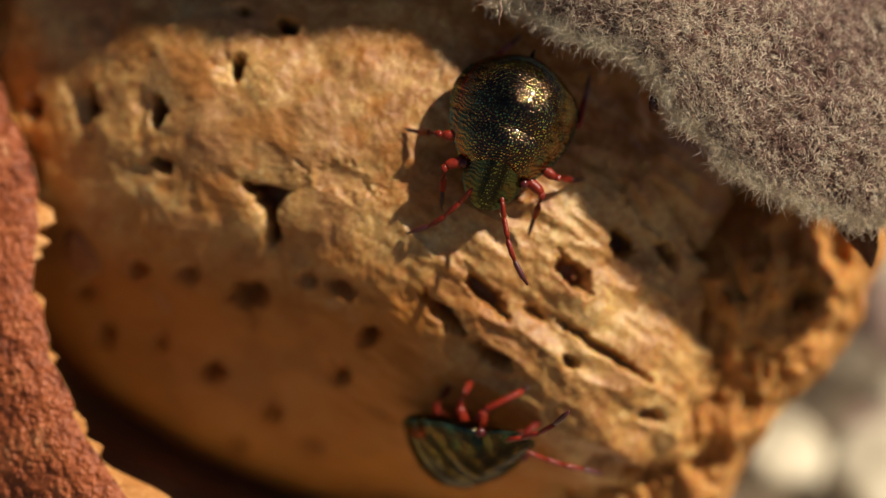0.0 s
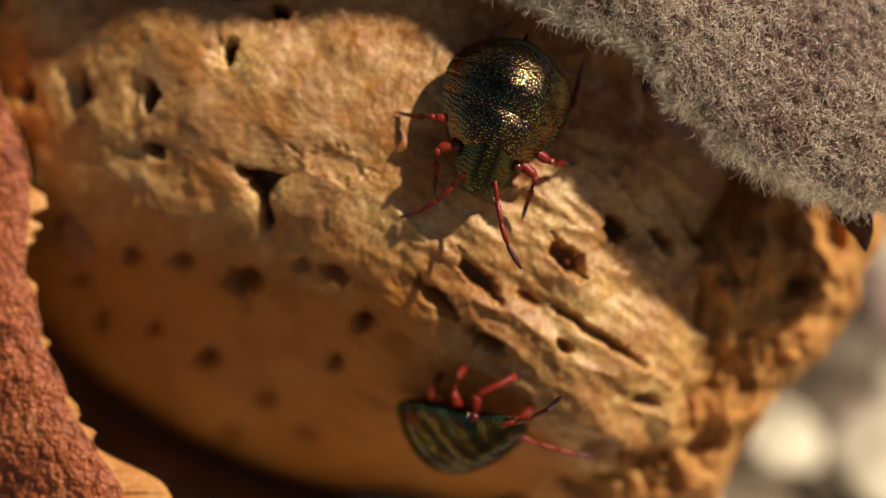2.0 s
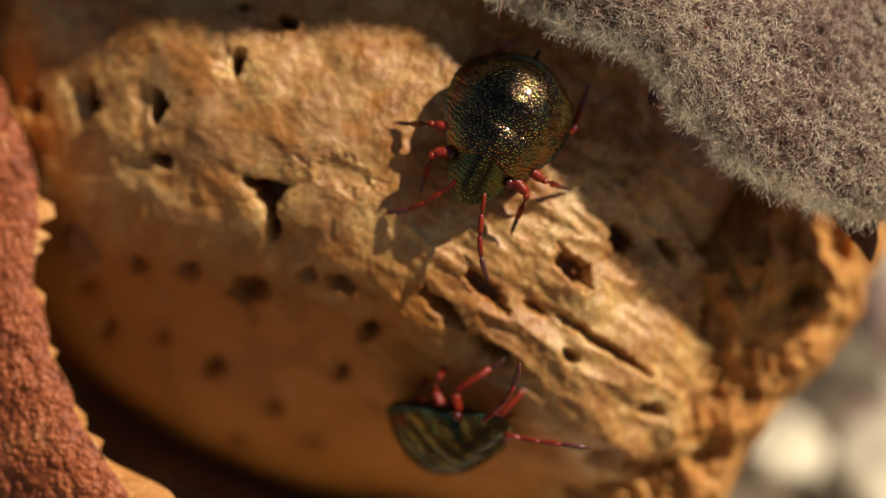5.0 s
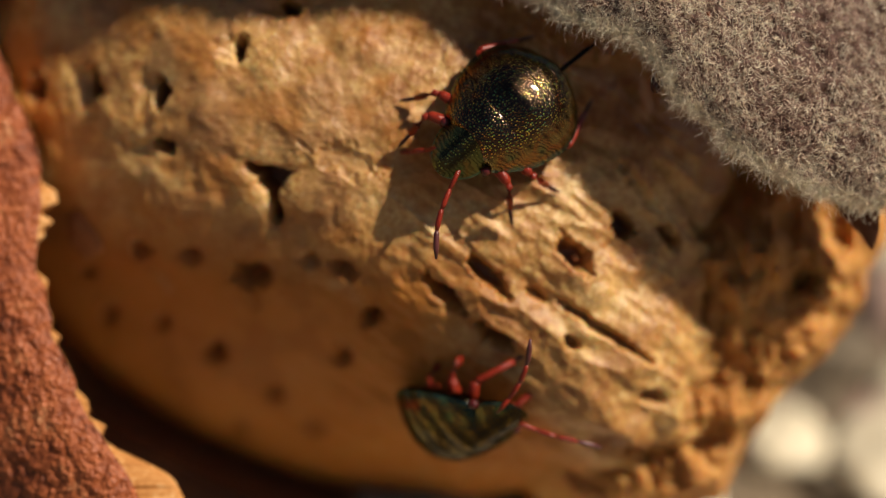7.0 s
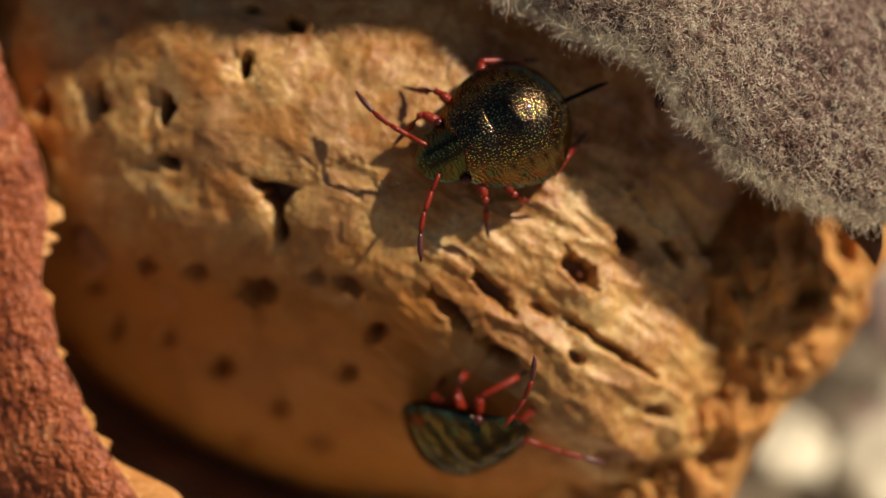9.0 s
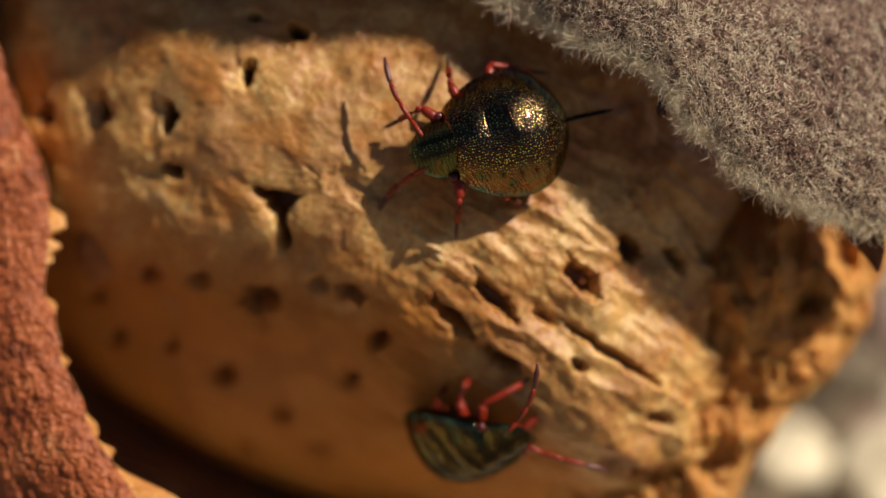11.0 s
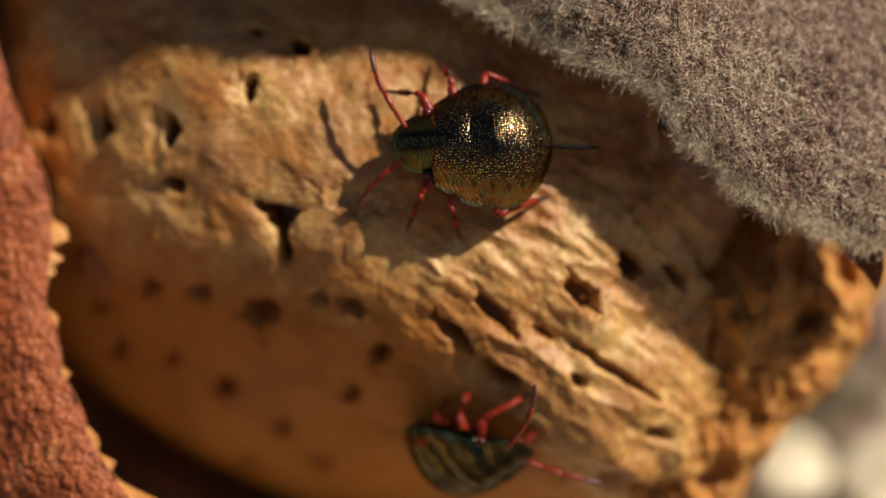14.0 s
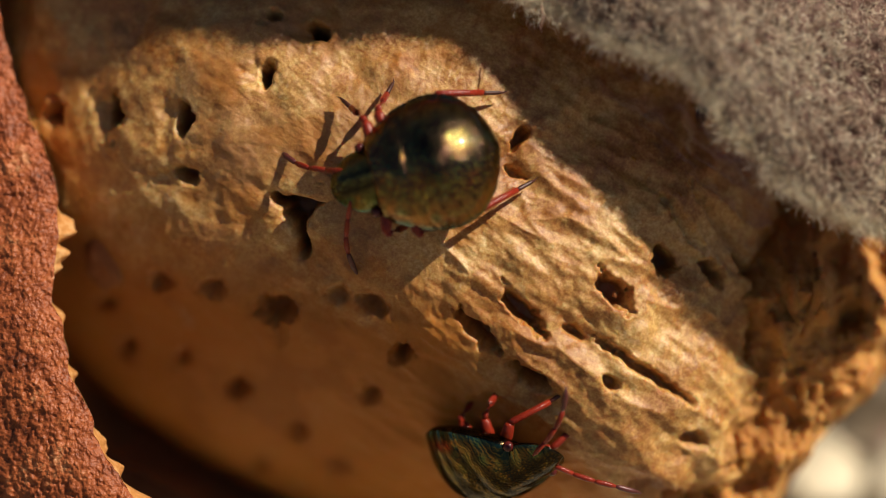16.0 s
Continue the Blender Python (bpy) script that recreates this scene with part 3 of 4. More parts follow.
def hull_flap_fuzzy():
    top = new("almond_hull")
    n, m = 366, 150
    front, rear = slab(FUZZ_EDGE, (130, -640), lambda s: 0.7 * np.sqrt(1 - (1 - np.clip(s * 6, 0, 1)) ** 2) - 5.0 * s ** 2, 0.9, n, m, 0.12, 80, 10)
    q = np.linspace(0, 1, 12)[None, :, None]
    turn = front[:, :1] * (1 - q) + rear[:, :1] * q
    under = np.concatenate([turn, rear[:, 1:]], axis=1)
    part("felt", mesh_of("felt", front.reshape(-1, 3), grid_faces(n, m)[:, ::-1]), FELT, top)
    part("inner_wall", mesh_of("inner_wall", under.reshape(-1, 3), grid_faces(n, under.shape[1])), HULL_INNER, top)
    # hairs, thick on the face and the lip
    rng = np.random.default_rng(4)
    count = 60000
    tu = rng.uniform(0.40, 0.99, count) * (n - 2)
    ts = rng.uniform(0, 1, count) ** 1.6 * 0.97 * (m - 2)
    lip = rng.random(count) < 0.24
    tu[lip] = rng.uniform(0.04, 0.99, lip.sum()) * (n - 2)
    ts[lip] = rng.uniform(0, 3, lip.sum())
    i, j = tu.astype(int), ts.astype(int)
    fi, fj = (tu - i)[:, None], (ts - j)[:, None]
    root = (front[i, j] * (1 - fi) + front[i + 1, j] * fi) * (1 - fj) + (front[i, j + 1] * (1 - fi) + front[i + 1, j + 1] * fi) * fj
    nrm = np.cross(front[i + 1, j] - front[i, j], front[i, j + 1] - front[i, j])
    nrm /= np.linalg.norm(nrm, axis=1, keepdims=True) + 1e-9
    nrm *= np.sign(nrm[:, 2:3] + 1e-6)
    lean = np.stack([fbm(root / 0.55, 2, 91), fbm(root / 0.55, 2, 95), 0 * ts], -1) * 1.5 + rng.normal(0, 0.42, (count, 3))
    lean[lip] += np.array([-0.45, -0.8, 0.3])
    way = nrm * 0.55 + lean
    way /= np.linalg.norm(way, axis=1, keepdims=True)
    length = rng.uniform(0.26, 0.58, count)
    length[lip] *= rng.uniform(1.2, 2.2, lip.sum())
    side = np.cross(way, rng.normal(0, 1, (count, 3)))
    side /= np.linalg.norm(side, axis=1, keepdims=True)
    curl = rng.uniform(0.6, 3.4, count)
    thick = rng.uniform(0.0095, 0.0185, count)
    other = np.cross(way, side)
    verts = np.zeros((count, 5, 3, 3))
    for a in range(5):
        q = a / 4
        mid = root + way * (length * np.sin(curl * q) / curl)[:, None] + side * (length * (1 - np.cos(curl * q)) / curl)[:, None] + other * (0.12 * length * np.sin(q * 5 + curl))[:, None]
        for b in range(3):
            ang = 2 * np.pi * b / 3
            verts[:, a, b] = mid + (side * math.cos(ang) + other * math.sin(ang)) * (thick * (1 - 0.7 * q))[:, None]
    base = (np.arange(count) * 15)[:, None, None]
    quads = np.array([[a * 3 + b, a * 3 + (b + 1) % 3, a * 3 + 3 + (b + 1) % 3, a * 3 + 3 + b] for a in range(4) for b in range(3)])
    faces = (base + quads[None]).reshape(-1, 4)
    fuzz = part("fuzz", mesh_of("fuzz", verts.reshape(-1, 3), faces), HAIR, top, "short curly grey-beige hairs")
    # sunlight caught by the lip hairs is painted in as a lighter colour
    fuzz.data.attributes.new("pale", "FLOAT", "POINT").data.foreach_set("value", np.repeat(np.where(lip, 0.36, 0.02), 15).astype(np.float32))
    tagged(fuzz, kind="stuff")
    top.matrix_basis = LIE
    return tagged(top, "grey felted almond hull flap covered in short hairs", "almond hull")


def tissue_at(u, v):
    """Depth of the torn tissue at the stem end: a low mound in ragged upright folds."""
    q = np.hypot((u - 9.3) / 7.0, (v + 2.8) / 9.5)
    folds = np.stack([u / 1.3 + v / 6.0 + 0.5 * noise3(np.stack([u / 2, v / 2, 0 * u], -1), 104), v / 4.5, 0 * u], -1)
    p = np.stack([u, v, 0 * u], -1)
    lumps = sum(h * np.exp(-((u - a) / c) ** 2 - ((v - b) / d) ** 2) for a, b, c, d, h in ((13.0, -0.9, 0.8, 0.7, 1.1), (14.3, -1.3, 0.9, 0.6, 1.5), (12.2, -1.6, 0.5, 0.4, 0.5), (13.9, -2.3, 1.0, 0.5, 1.2), (10.6, -3.2, 1.0, 1.6, 0.9), (11.4, -0.8, 1.7, 1.6, 2.3)))
    return -5.0 - 1.5 * q * q + 0.38 * (0.6 - 1.8 * np.abs(fbm(folds, 2, 101))) + 0.7 * fbm(p / 1.5, 4, 103) + 0.1 * fbm(p / 0.35, 2, 108) + lumps


def fibre_mass():
    """Solid tissue with an irregular outline, thick enough to reach down to the hull cup."""
    around, rings = 420, 150
    theta = np.linspace(-np.pi, np.pi, around, endpoint=False)
    s = np.concatenate([np.linspace(0.004, 1, rings), np.linspace(1.04, 1.0, 10)])
    S, TH = np.meshgrid(s, theta, indexing="ij")
    deg = np.degrees(TH)
    r = np.interp(deg, [-180, -140, -90, -55, -30, -15, 0, 15, 30, 45, 60, 75, 90, 120, 150, 180], [5.5, 6.5, 7.0, 8.5, 9.2, 8.6, 7.5, 6.6, 6.1, 6.0, 6.6, 8.0, 8.6, 8.4, 6.8, 5.5])
    r = r * (1 + 0.10 * fbm(np.stack([np.cos(TH) * 2.2, np.sin(TH) * 2.2, 0 * TH], -1), 3, 107))
    u, v = 8.2 + r * S * np.cos(TH), -2.2 - r * S * np.sin(TH)
    w = tissue_at(u, v) - 1.5 * smooth_step(0.85, 1.0, S) ** 2
    w[rings:] -= np.linspace(0.6, 7.0, 10)[:, None]
    u, v = u * flare(w), v * flare(w)
    top = new("hull_fibre")
    part("tissue", mesh_of("tissue", np.stack([u, v, w], -1).reshape(-1, 3), grid_faces(len(s), around, True)[:, ::-1]), FIBRE, top)
    # strips that lie on it: along, down, turn, length, thickness
    strips = [(1300, 430, -80, 4, .20), (1350, 420, -95, 5, .24), (1275, 520, -70, 3.5, .2), (1430, 460, -70, 3, .24), (1395, 560, 25, 2.2, .26), (1440, 545, 40, 2.0, .3),
              (1330, 620, -85, 4, .28), (1270, 640, -100, 4, .26), (1235, 720, -95, 3, .28), (1290, 740, -80, 3, .3), (1365, 640, -100, 3.5, .26), (1190, 800, -70, 2, .26), (1150, 840, -60, 2, .26)]
    for k, one in enumerate(strips):
        strand(top, *one[:3], one[3] * 0.6, one[4], k)
    top.matrix_basis = LIE
    return tagged(top, "torn orange-brown fibrous hull tissue at the stem end", "almond hull")


def strand(parent, x, y, turn, length, thick, seed):
    """A torn strip of fibre, tapered and bent, half sunk in the tissue."""
    rng = random.Random(seed)
    pts, rad = [], []
    u, v, d = place(x, y, -5.5) / flare(-5.5)
    a = turn
    for k in range(13):
        q = k / 12
        w = float(tissue_at(np.array(u), np.array(v))) + 0.1 * thick + 0.5 * max(0, q - 0.8)
        pts.append((u * flare(w), v * flare(w), w))
        rad.append(thick * (0.2 + 0.8 * math.sin(math.pi * min(1, q * 0.85 + 0.12)) ** 0.8) * rng.uniform(0.7, 1.3))
        u, v = u + length / 12 * math.cos(radians(a)), v + length / 12 * math.sin(radians(a))
        a += rng.uniform(-18, 18)
    return part("strand", tube(pts, rad, 7), FIBRE, parent)


hull_flap_left()
hull_bowl()
hull_flap_fuzzy()
fibre_mass()


def thorn():
    u, v, w = place(1515, 395, -1.6)
    e, f, g = place(1540, 475, -1.5)
    mids = [(u + (e - u) * q + 0.15 * math.sin(3 * q), v + (f - v) * q, w + (g - w) * q) for q in (-0.6, 0.0, 0.3, 0.6, 0.85, 1.0)]
    ob = part("hull_splinter", tube(mids, [.75, .7, .55, .36, .17, .03], 9), HULL_SHADED)
    ob.matrix_basis = LIE
    return tagged(ob, "pointed red-brown splinter under the felted hull flap", "splinter")


def stray_hair(x, y, lean):
    pts = [place(x, y - 46, -0.1), place(x + 2 + lean, y - 28, 0.05), place(x - 1, y - 10, 0.1), place(x, y, 0.05)]
    ob = part("stray_hair", tube(pts, [.03, .028, .022, .008], 6), HAIR)
    ob.matrix_basis = LIE
    return tagged(ob, "single pale stray hair hanging off the hull", "hair")


def crumb(name, x, y, w, size, mat, label, seed):
    bm = bmesh.new()
    bmesh.ops.create_icosphere(bm, subdivisions=3, radius=size * MM)
    for v in bm.verts:
        at = v.co / (size * MM)
        v.co *= 1 + 0.35 * noise.noise(at * 1.4 + Vector((seed, 0, 0))) + 0.1 * noise.noise(at * 4 + Vector((0, seed, 0)))
        v.co.y *= 1.3
    ob = part(name, bm, mat)
    ob.matrix_basis = LIE @ Matrix.Translation(Vector(place(x, y, w)) * MM)
    return tagged(ob, label, name)


thorn()
stray_hair(884, 46, 2)
crumb("seed", 1158, 184, 0.15, 0.22, LEG_DARK, "tiny black seed stuck under the felted hull edge", 1.0)
crumb("crumb", 1049, 42, 0.7, 0.085, HULL_EDGE, "tiny orange crumb caught in the hull hairs", 2.0)
crumb("crumb", 1250, 60, 0.75, 0.08, HULL_SKIN, "tiny red-brown crumb caught in the hull hairs", 3.0)
crumb("crumb", 1063, 513, shell_at(1063, 513).z + 0.1, 0.09, HULL_EDGE, "tiny orange crumb on the shell's ridges", 4.0)
crumb("crumb", 1016, 490, shell_at(1016, 490).z - 0.35, 0.1, HULL_INNER, "tiny brown crumb lodged in a pit of the shell", 5.0)
crumb("flake", 158, 425, shell_at(158, 425).z - 0.84, 1.0, HULL_INNER, "small reddish flake of hull skin stuck to the shell", 6.0)


# ---- the ground ----
def ground():
    bm = bmesh.new()
    bmesh.ops.create_grid(bm, x_segments=2, y_segments=2, size=30.0)
    return tagged(part("ground", bm, DIRT), "pale stony dry soil", "ground", kind="structure")


def pebble(x, y, size, flat, seed, mat, label):
    bm = bmesh.new()
    bmesh.ops.create_icosphere(bm, subdivisions=4, radius=size * MM)
    for v in bm.verts:
        at = v.co / (size * MM)
        v.co *= 1 + 0.34 * noise.noise(at * 1.3 + Vector((seed, 0, 0))) + 0.04 * noise.noise(at * 5 + Vector((0, seed, 0)))
        v.co.z *= flat
    ob = part("pebble", bm, mat)
    ob.location = (x * 1.09 * MM, y * MM, size * flat * 0.8 * MM)
    return tagged(ob, label, "pebble", "pebbles on the soil")


def rest_stone():
    bm = bmesh.new()
    bmesh.ops.create_icosphere(bm, subdivisions=5, radius=1.0)
    for v in bm.verts:
        v.co *= 1 + 0.10 * noise.noise(v.co * 1.5) + 0.03 * noise.noise(v.co * 6)
        v.co = Vector((v.co.x * 0.017, v.co.y * 0.013, max(-0.5, min(0.55, v.co.z)) * 0.0085))
    ob = part("stone", bm, STONE)
    ob.location = (-0.002, 0.003, 0.0042)
    return tagged(ob, "flat grey-cream stone under the almond hull", "stone")


ground()
rest_stone()
CREAM, GREY, PINK = "pale cream pebble on the soil", "dark grey pebble on the soil", "pinkish tan pebble on the soil"
for k, (x, y, size, flat, mat, label) in enumerate([
        (21.5, 15.5, 3.6, 0.4, STONE, CREAM), (16.0, 18.0, 2.4, 0.4, STONE, CREAM), (19.5, 25.5, 2.6, 0.4, STONE_DARK, GREY), (24.0, 29.0, 3.2, 0.4, STONE_PINK, PINK),
        (18.0, 14.6, 1.5, 0.5, STONE_DARK, GREY), (18.5, 31.0, 2.2, 0.4, STONE, CREAM), (23.0, 22.0, 2.4, 0.4, STONE, CREAM), (15.0, 23.5, 1.8, 0.4, STONE_PINK, PINK),
        (27.5, 24.5, 2.6, 0.4, STONE_DARK, GREY), (20.5, 20.3, 1.3, 0.5, STONE_PINK, PINK), (26.0, 34.0, 3.0, 0.4, STONE, CREAM), (18.0, 20.8, 1.2, 0.5, STONE_DARK, GREY)]):
    pebble(x, y, size, flat, k * 3.1, mat, label)


# ---- the bugs ----
# half widths along the body, tail to nose, in millimetres
BACK = [(-2.86, 0.1), (-2.8, 0.42), (-2.7, 0.76), (-2.42, 1.36), (-1.9, 1.96), (-1.4, 2.22), (-0.9, 2.31), (-0.32, 2.24), (0.35, 2.0), (1.01, 1.66), (1.3, 1.48), (1.44, 1.36), (1.52, 1.22), (1.58, 1.05)]
HEAD = [(1.25, 0.98), (1.6, 1.03), (1.9, 1.04), (2.2, 0.95), (2.5, 0.76), (2.75, 0.5), (2.87, 0.31), (2.93, 0.12)]
RISE = [(-2.9, 0.06), (-2.7, 0.50), (-2.3, 0.98), (-1.7, 1.40), (-1.1, 1.63), (-0.6, 1.68), (-0.1, 1.55), (0.3, 1.36), (0.55, 1.37), (0.8, 1.34), (1.1, 1.18), (1.5, 0.95), (1.9, 0.74), (2.3, 0.55), (2.6, 0.40), (2.92, 0.1)]


def eased(x, table):
    """The table's curve at x, its corners rounded."""
    xs, ys = np.array(table).T
    return sum(np.interp(x + d, xs, ys) for d in (-0.12, -0.06, 0, 0.06, 0.12)) / 5


def lofted(profile, start, end, rows, cols, seed, butt=(0.05, 0.05), mark=(0.02, 1.0, 0.25)):
    """A closed, domed length of the body with a thin flange: width from the profile, height from RISE."""
    x = start + (end - start) * (1 - np.cos(np.linspace(0, np.pi, rows))) / 2
    w = np.interp(x, *np.array(profile).T)
    w = np.convolve(np.pad(w, 2, mode="edge"), np.ones(5) / 5, "valid")
    rise = eased(x, RISE)
    for gap, low in ((x - start, butt[0]), (end - x, butt[1])):
        rise = rise * np.sqrt(low + (1 - low) * np.clip(gap / 0.12, 0, 1))
    a = np.linspace(-np.pi, np.pi, cols, endpoint=False)
    W, A = np.meshgrid(w, a, indexing="ij")
    X = np.repeat(x[:, None], cols, 1)
    top = np.cos(A) > 0
    side = np.abs(np.sin(A))
    Y = W * np.sin(A)
    Z = np.where(top, rise[:, None] * np.abs(np.cos(A)) ** 1.9, -0.42 * rise[:, None] * np.abs(np.cos(A)))
    ring = (X + 0.11 * Y * Y) / 0.55
    crease = np.abs(ring % 1 - 0.5)
    behind = X < 0.4
    Z = Z - np.where(top & behind, 0.045 * np.exp(-(crease / 0.05) ** 2) * smooth_step(0.5, 0.85, side), 0)
    Y = Y * (1 - np.where(behind, 0.014 * np.exp(-(crease / 0.08) ** 2) * smooth_step(0.9, 1, side), 0))
    # the joints bow backwards over the back, and the nose droops
    X = X + 0.03 * Y * Y * np.exp(-((X - 0.4) / 0.7) ** 2)
    Z = Z - 0.3 * smooth_step(1.3, 2.9, X)
    p = np.stack([X, Y, Z + 1.0], -1)
    p += 0.012 * fbm(p / 0.4, 2, seed)[..., None]
    me = mesh_of("body", p.reshape(-1, 3), grid_faces(rows, cols, True))
    spot = np.where(behind, np.exp(-((np.abs(ring % 1 - 0.0) - 0.5) / 0.16) ** 2 - ((side - 0.70) / 0.06) ** 2), 0)
    spot = np.maximum(spot, 0.8 * np.exp(-((X + 0.45) / 0.42) ** 2 - ((np.abs(Y) - 0.5) / 0.32) ** 2))
    spot = np.maximum(spot, np.exp(-((np.abs(Y) - 0.24) / 0.13) ** 2) * smooth_step(1.0, 1.5, X) * smooth_step(2.85, 2.5, X))
    red = np.exp(-((side - 0.86) / mark[0]) ** 2) * smooth_step(-2.6, -2.0, X) * smooth_step(-0.1, -0.6, X) * np.where(Y < 0, mark[1], mark[2])
    for title, values in (("rim", np.where(top, side, 0.3)), ("spot", np.where(top, spot, 0)), ("red", np.where(top, 0.8 * red, 0))):
        me.attributes.new(title, "FLOAT", "POINT").data.foreach_set("value", np.clip(values, 0, 1).astype(np.float32).ravel())
    bm = bmesh.new()
    bm.from_mesh(me)
    bmesh.ops.holes_fill(bm, edges=[e for e in bm.edges if e.is_boundary])
    bmesh.ops.recalc_face_normals(bm, faces=bm.faces)
    return bm


def leg(bug, x, y, femur, tibia, tarsus):
    """One leg, hinged at its hip and knee; thigh, shin and foot each point outwards along their own x."""
    thigh = part("leg", tube([(-0.1, 0, -0.05), (0.15, 0, 0), (0.5 * femur, 0, 0.10), (0.9 * femur, 0, 0.17), (femur, 0, 0.16)], [.15, .20, .22, .18, .1], 10), LEG_RED, bug)
    shin = part("tibia", tube([(-0.03, 0, 0.02), (0.12, 0, 0.0), (0.6 * tibia, 0, -0.36), (tibia, 0, -0.68)], [.09, .13, .12, .11], 10), LEG_RED, thigh)
    foot = part("tarsus", tube([(tibia - 0.03, 0, -0.68), (tibia + 0.15, 0, -0.82), (tibia + 0.7 * tarsus, 0, -1.0), (tibia + tarsus, 0, -1.08)], [.06, .08, .07, .03], 8), LEG_DARK, thigh)
    claw = part("claw", tube([(tibia + tarsus - 0.05, 0, -1.07), (tibia + tarsus + 0.05, 0.03, -1.08), (tibia + tarsus + 0.12, 0.06, -1.14)], [.025, .018, .004], 5), LEG_DARK, thigh)
    return thigh, (shin, foot, claw), Vector((x, y, 0.75)) * MM, Vector((femur, 0, 0.16)) * MM


def antenna(bug, y):
    c = 0.3 * (1 if y > 0 else -1)
    whole = part("antenna", tube([(-0.1, 0, 0), (0.2, 0, 0.02), (0.72, 0, 0.08)], [.075, .09, .085]), LEG_RED, bug)
    part("joint", tube([(0.72, 0, 0.08), (0.82, 0, 0.09), (1.25, 0.1 * c, 0.1), (1.48, 0.16 * c, 0.1)], [.05, .09, .1, .07]), LEG_RED, whole)
    part("joint", tube([(1.48, 0.16 * c, 0.1), (1.6, 0.2 * c, 0.1), (2.0, 0.5 * c, 0.06), (2.22, 0.7 * c, 0.04)], [.05, .095, .1, .07]), LEG_RED, whole)
    part("tip", tube([(2.22, 0.7 * c, 0.04), (2.34, 0.85 * c, 0.02), (2.78, 1.5 * c, -0.03), (3.12, 2.1 * c, -0.08)], [.05, .095, .105, .04]), FEELER_TIP, whole)
    whole.matrix_basis = pose(2.35 * MM, y * MM, 0.75 * MM, 0, 0, 0)
    return whole


def shield_bug(cuticle, face, front, middle, hind, back=0.0, mark=(0.02, 1.0, 0.25)):
    bug = new("shield_bug")
    part("abdomen", lofted(BACK, -2.86, 0.34, 170, 180, 7, (0.05, 0.94), mark), cuticle, bug)
    part("pronotum", lofted(BACK, 0.27, 1.58, 70, 150, 8, (0.94, 0.5)), cuticle, bug)
    part("head", lofted(HEAD, 1.25, 2.93, 80, 120, 9, (0.8, 0.1)), face, bug, "metallic head with dark stripes")
    for side in (-1, 1):
        bm = bmesh.new()
        bmesh.ops.create_icosphere(bm, subdivisions=3, radius=0.19 * MM)
        part("eye", bm, EYE, bug).location = (1.64 * MM, side * 1.10 * MM, 0.98 * MM)
    legs = [leg(bug, x, side * y, *sizes) for x, y, sizes in ((1.15 - back, 0.55, front), (0.5 - back, 0.6, middle), (-0.1 - 1.5 * back, 0.65, hind)) for side in (1, -1)]
    feelers = [antenna(bug, side * 0.42) for side in (1, -1)]
    stylet = part("stylet", tube([(-2.3, 0, 0), (-3.2, 0, 0.02), (-4.1, 0, 0.02), (-4.5, 0.02, 0)], [.075, .085, .09, .035], 8), NEEDLE, bug, "thin black needle behind the tail")
    return bug, legs, feelers, stylet


def stand(x, y, heading, lift=0.0, lean=0.0):
    """The pose of a bug on the shell where the line of sight at the start meets it; heading in degrees from the picture's right, anticlockwise."""
    a, b = x, y
    for _ in range(6):
        up, at = shell_normal(a, b), shell_at(a, b)
        sx, sy = seen(np.array(at + up * 1.3))
        a, b = a + x - float(sx), b + y - float(sy)
    at = at + up * lift
    ahead = Vector((math.cos(radians(heading)), math.sin(radians(heading)), 0))
    ahead = (ahead - up * ahead.dot(up)).normalized()
    left = up.cross(ahead)
    m = Matrix((ahead, left, up)).transposed().to_4x4()
    return LIE @ Matrix.Translation(at * MM) @ m @ pose(0, 0, 0, lean, 0, 0)


bug_a, legs_a, feelers_a, stylet_a = shield_bug(CUTICLE, CUTICLE_GREEN, (1.4, 0.72, 0.55), (1.6, 0.7, 0.55), (1.95, 1.6, 0.75))
tagged(bug_a, "metallic bronze-green shield bug nymph walking on the shell", "bug", "shield bugs on the shell")
bug_b, legs_b, feelers_b, stylet_b = shield_bug(CUTICLE_BANDED, CUTICLE_BANDED, (1.0, 1.4, 0.5), (1.0, 0.8, 0.4), (0.9, 0.6, 0.4), 0.4, (0.05, 0.4, 0.6))
tagged(bug_b, "dark green shield bug nymph clinging to the shell's shaded flank", "bug", "shield bugs on the shell")


def cling(x, y, w, turn):
    """The pose of the bug that hangs under the shell's keel, back downwards and head towards the lens; turn swings its head."""
    ahead = Vector((0.62, 0.05, 0.78)).normalized()
    up = Vector((-0.12, -0.84, 0.52))
    up = (up - ahead * up.dot(ahead)).normalized()
    m = Matrix((ahead, up.cross(ahead), up)).transposed().to_4x4()
    at = Vector(place(x, y, w)) - up
    return LIE @ Matrix.Translation(at * MM) @ m @ pose(0, 0, 0, 0, 0, turn)


def stride(one, rows, dip=0.0):
    """Key a leg: seconds, the thigh's turn and the shin's, both from straight ahead and anticlockwise; dip bends it under the body."""
    thigh, lower, hip, knee = one
    walk(thigh, [(t, Matrix.Translation(hip) @ pose(0, 0, 0, 0, dip, a)) for t, a, b in rows])
    for piece in lower:
        walk(piece, [(t, Matrix.Translation(knee) @ pose(0, 0, 0, 0, 0, b - a)) for t, a, b in rows])


def sweep(ob, side, rows):
    """Key a feeler: seconds, turn from straight ahead, dip."""
    walk(ob, [(t, pose(2.35 * MM, side * 0.5 * MM, 1.0 * MM, 0, dip, a)) for t, a, dip in rows])


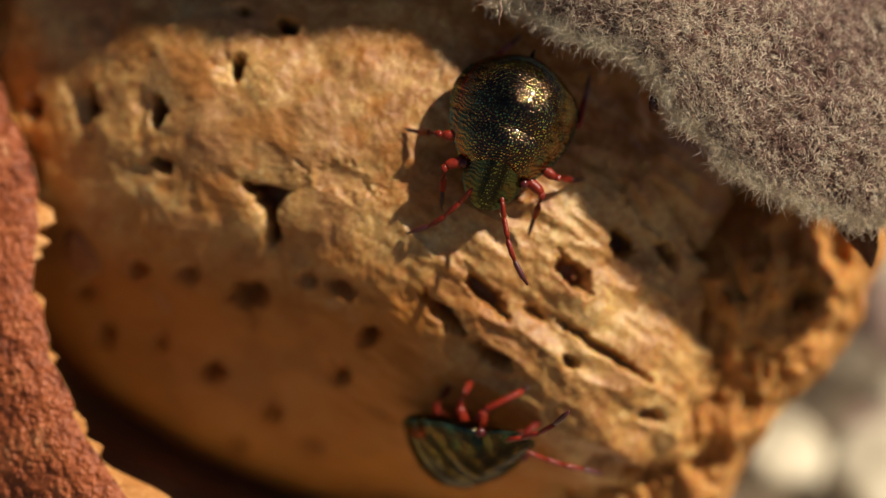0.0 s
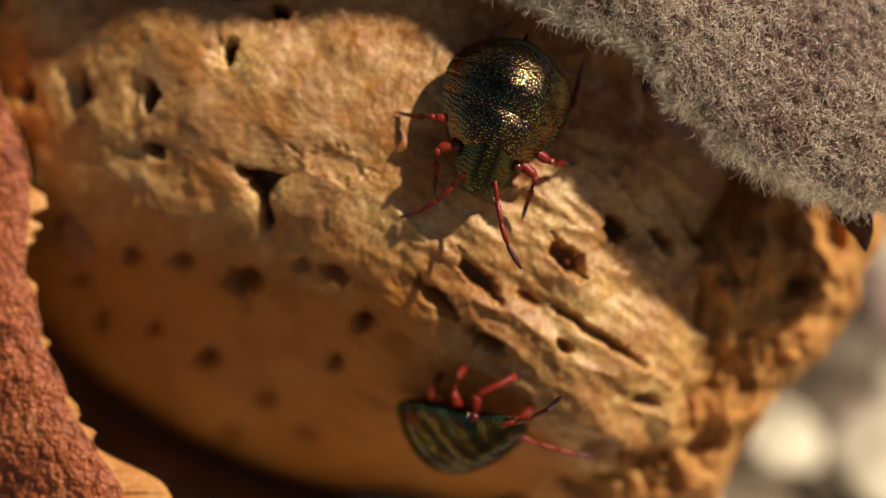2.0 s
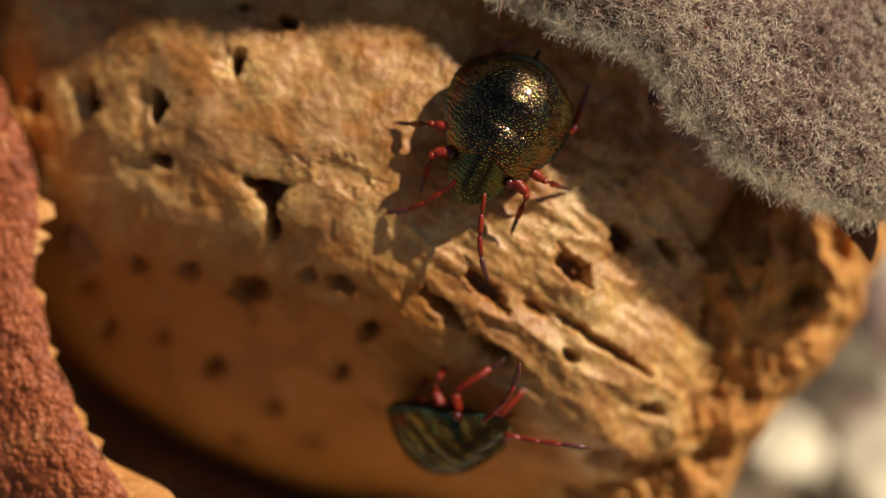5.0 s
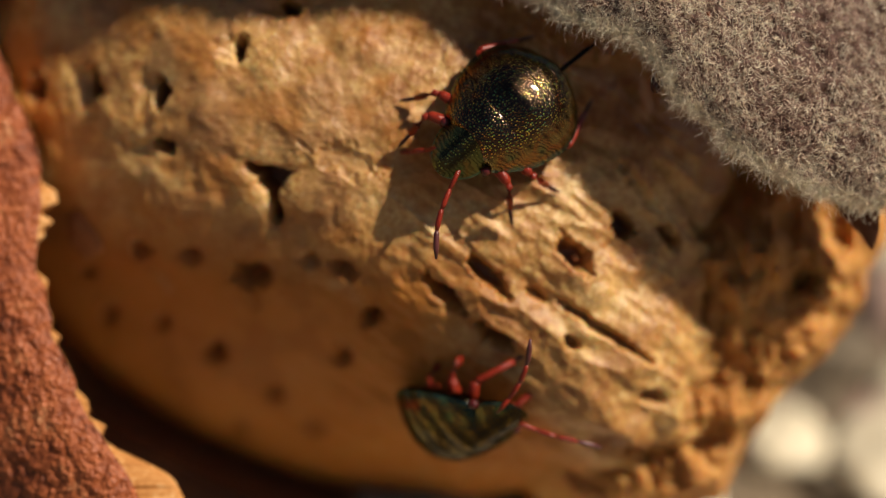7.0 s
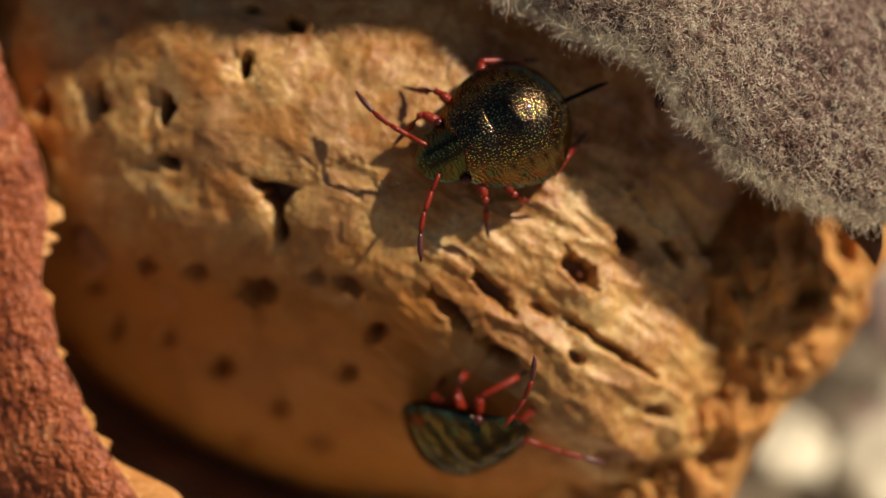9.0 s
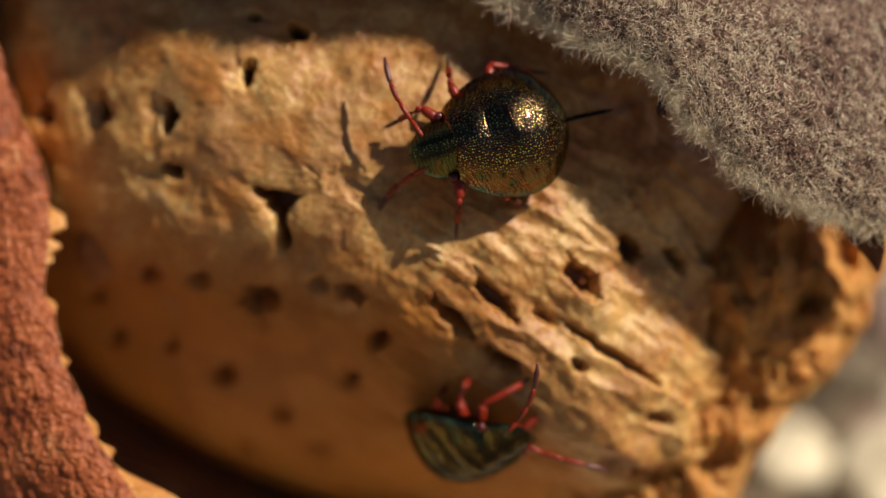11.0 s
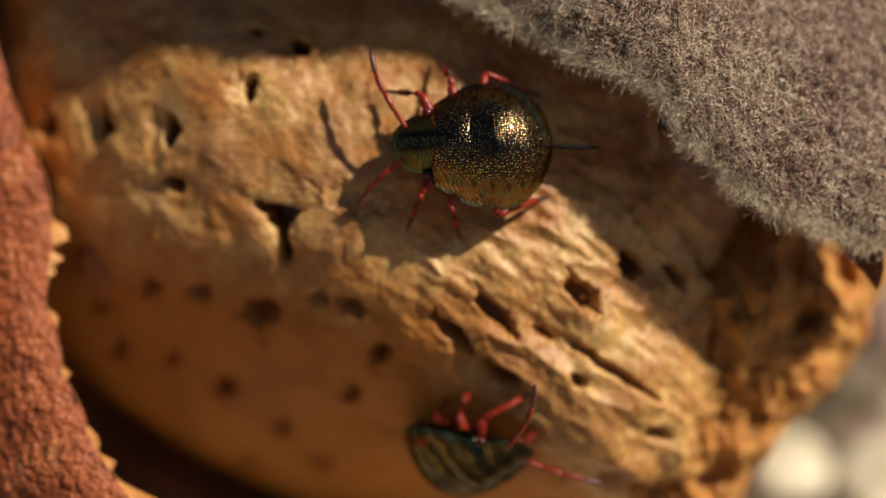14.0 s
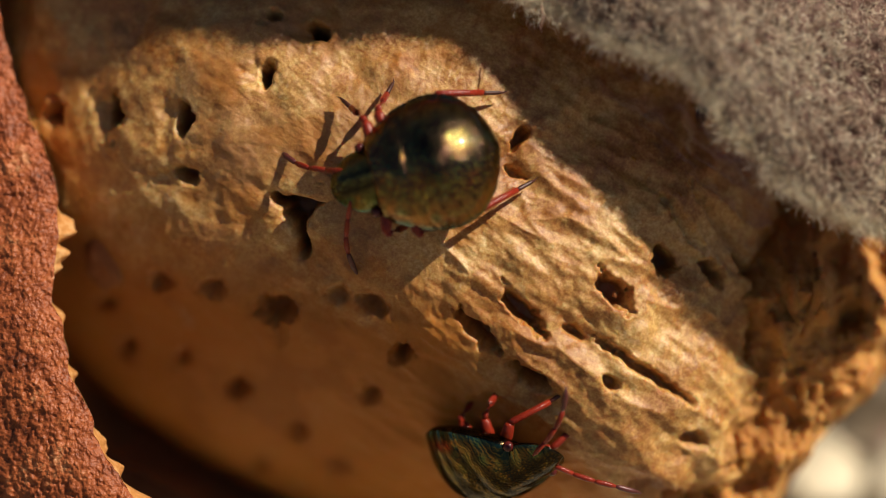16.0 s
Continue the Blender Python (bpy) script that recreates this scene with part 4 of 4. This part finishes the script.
def motions():
    # seconds, place along and down, heading
    path = [(0, 898, 232, -109), (4, 897, 232, -109), (6.5, 866, 247, -135), (7, 882, 245, -140), (7.5, 866, 236, -154), (8.5, 862, 240, -154.5), (11, 852, 234, -166), (11.5, 828, 214, -178), (12.5, 827, 219, -181), (13.5, 826, 219, -180.5), (14.5, 789, 227, -176.5), (15, 732, 266, -160), (15.5, 683, 280, -164.5), (16, 673, 277, -165)]
    walk(bug_a, [(t, stand(x, y, a, 0.35)) for t, x, y, a in path])
    left_front, right_front, left_mid, right_mid, left_hind, right_hind = legs_a
    stride(left_front, [(0, 66, 5), (4.2, 66, 5), (6.5, 80, 40), (7.5, 86, 78), (8.5, 86, 78), (11, 70, 80), (13.5, 65, 85), (14.5, 60, 60), (15, 80, 145), (15.5, 80, 190), (16, 75, 190)])
    stride(right_front, [(0, -56, 20), (4.2, -56, 20), (6.5, -60, -10), (7.5, -52, 20), (8.5, -52, 20), (11, -45, 10), (11.6, -62, -15), (13.5, -62, -15), (14.5, -58, -20), (15, -70, -45), (16, -86, -60)])
    stride(left_mid, [(0, 70, 120), (4.2, 70, 120), (6.5, 85, 110), (7.5, 94, 138), (8.5, 94, 138), (11, 106, 157), (12, 80, 115), (14, 80, 115), (14.8, 95, 140), (15.4, 85, 170), (16, 90, 200)])
    stride(right_mid, [(0, -75, -95), (4.2, -75, -95), (6.5, -67, -40), (8.5, -67, -40), (11, -74, -108), (11.8, -80, -75), (14, -80, -75), (14.8, -95, -120), (15.4, -70, -100), (16, -80, -130)])
    stride(left_hind, [(0, 120, 180), (4.2, 120, 180), (7.5, 126, 203), (8.5, 126, 203), (11, 145, 234), (12, 114, 203), (14, 114, 203), (14.6, 135, 203), (15.1, 120, 190), (16, 139, 195)])
    stride(right_hind, [(0, -155, -205), (4.2, -155, -205), (7.5, -113, -195), (11, -105, -194), (13.5, -98, -194), (14.5, -110, -194), (15, -126, -190), (16, -126, -190)])
    sweep(feelers_a[0], 1, [(0, 24, 6), (4.2, 24, 6), (6.5, 6, 55), (7.0, 25, 10), (7.5, 37, 4), (8.5, 45, 4), (11, 13, 45), (11.6, 20, 35), (13.5, 22, 35), (14.5, 47, 35), (15, 40, 30), (16, 63, 40)])
    sweep(feelers_a[1], -1, [(0, -27, 40), (2, -27, 40), (3.5, -36, 8), (4.2, -32, 20), (6.5, -30, 60), (7, -45, 55), (7.5, -83, 4), (7.8, -60, 6), (8.5, -50, 4), (11, -68, 4), (13.5, -60, 2), (14.5, -52, 2), (15, -58, 50), (16, -20, 40)])
    walk(stylet_a, [(t, pose(x * MM, 0, 1.15 * MM)) for t, x in ((0, 1.4), (4.2, 1.4), (6.5, 0.5), (7.3, 0), (15.1, 0), (15.4, 2.2), (16, 2.2))])

    walk(bug_b, [(t, cling(x, y, -3.3, a)) for t, x, y, a in ((0, 837, 785, 0), (2.6, 837, 785, 0), (3.2, 818, 768, 4), (4.2, 799, 770, 9), (6.3, 822, 770, 0), (16, 822, 770, 0))])
    for k, (a, b, dip) in enumerate(((40, -12, 50), (-20, -40, 40), (75, 65, 50), (-60, -80, 30), (110, 85, 45), (-130, -160, 20))):
        stride(legs_b[k], [(0, a, b), (2.6, a, b), (3.2, a + 8, b + 20), (4.2, a + 25, b + 30), (6.4, a + 4, b + 5), (16, a + 4, b + 5)], dip)
    sweep(feelers_b[0], 1, [(0, -10, 20), (2.6, -10, 20), (3.2, 40, 40), (4.2, 0, 30), (6.4, 15, 45), (13, 15, 45), (13.8, 18, 38), (16, 18, 38)])
    sweep(feelers_b[1], -1, [(0, -60, 5), (2.4, -60, 5), (3.0, 0, 25), (4.2, -15, 10), (6.4, -45, 2), (16, -48, 2)])
    walk(stylet_b, [(t, pose(2.2 * MM, 0, 1.15 * MM)) for t in (0, 16)])

motions()
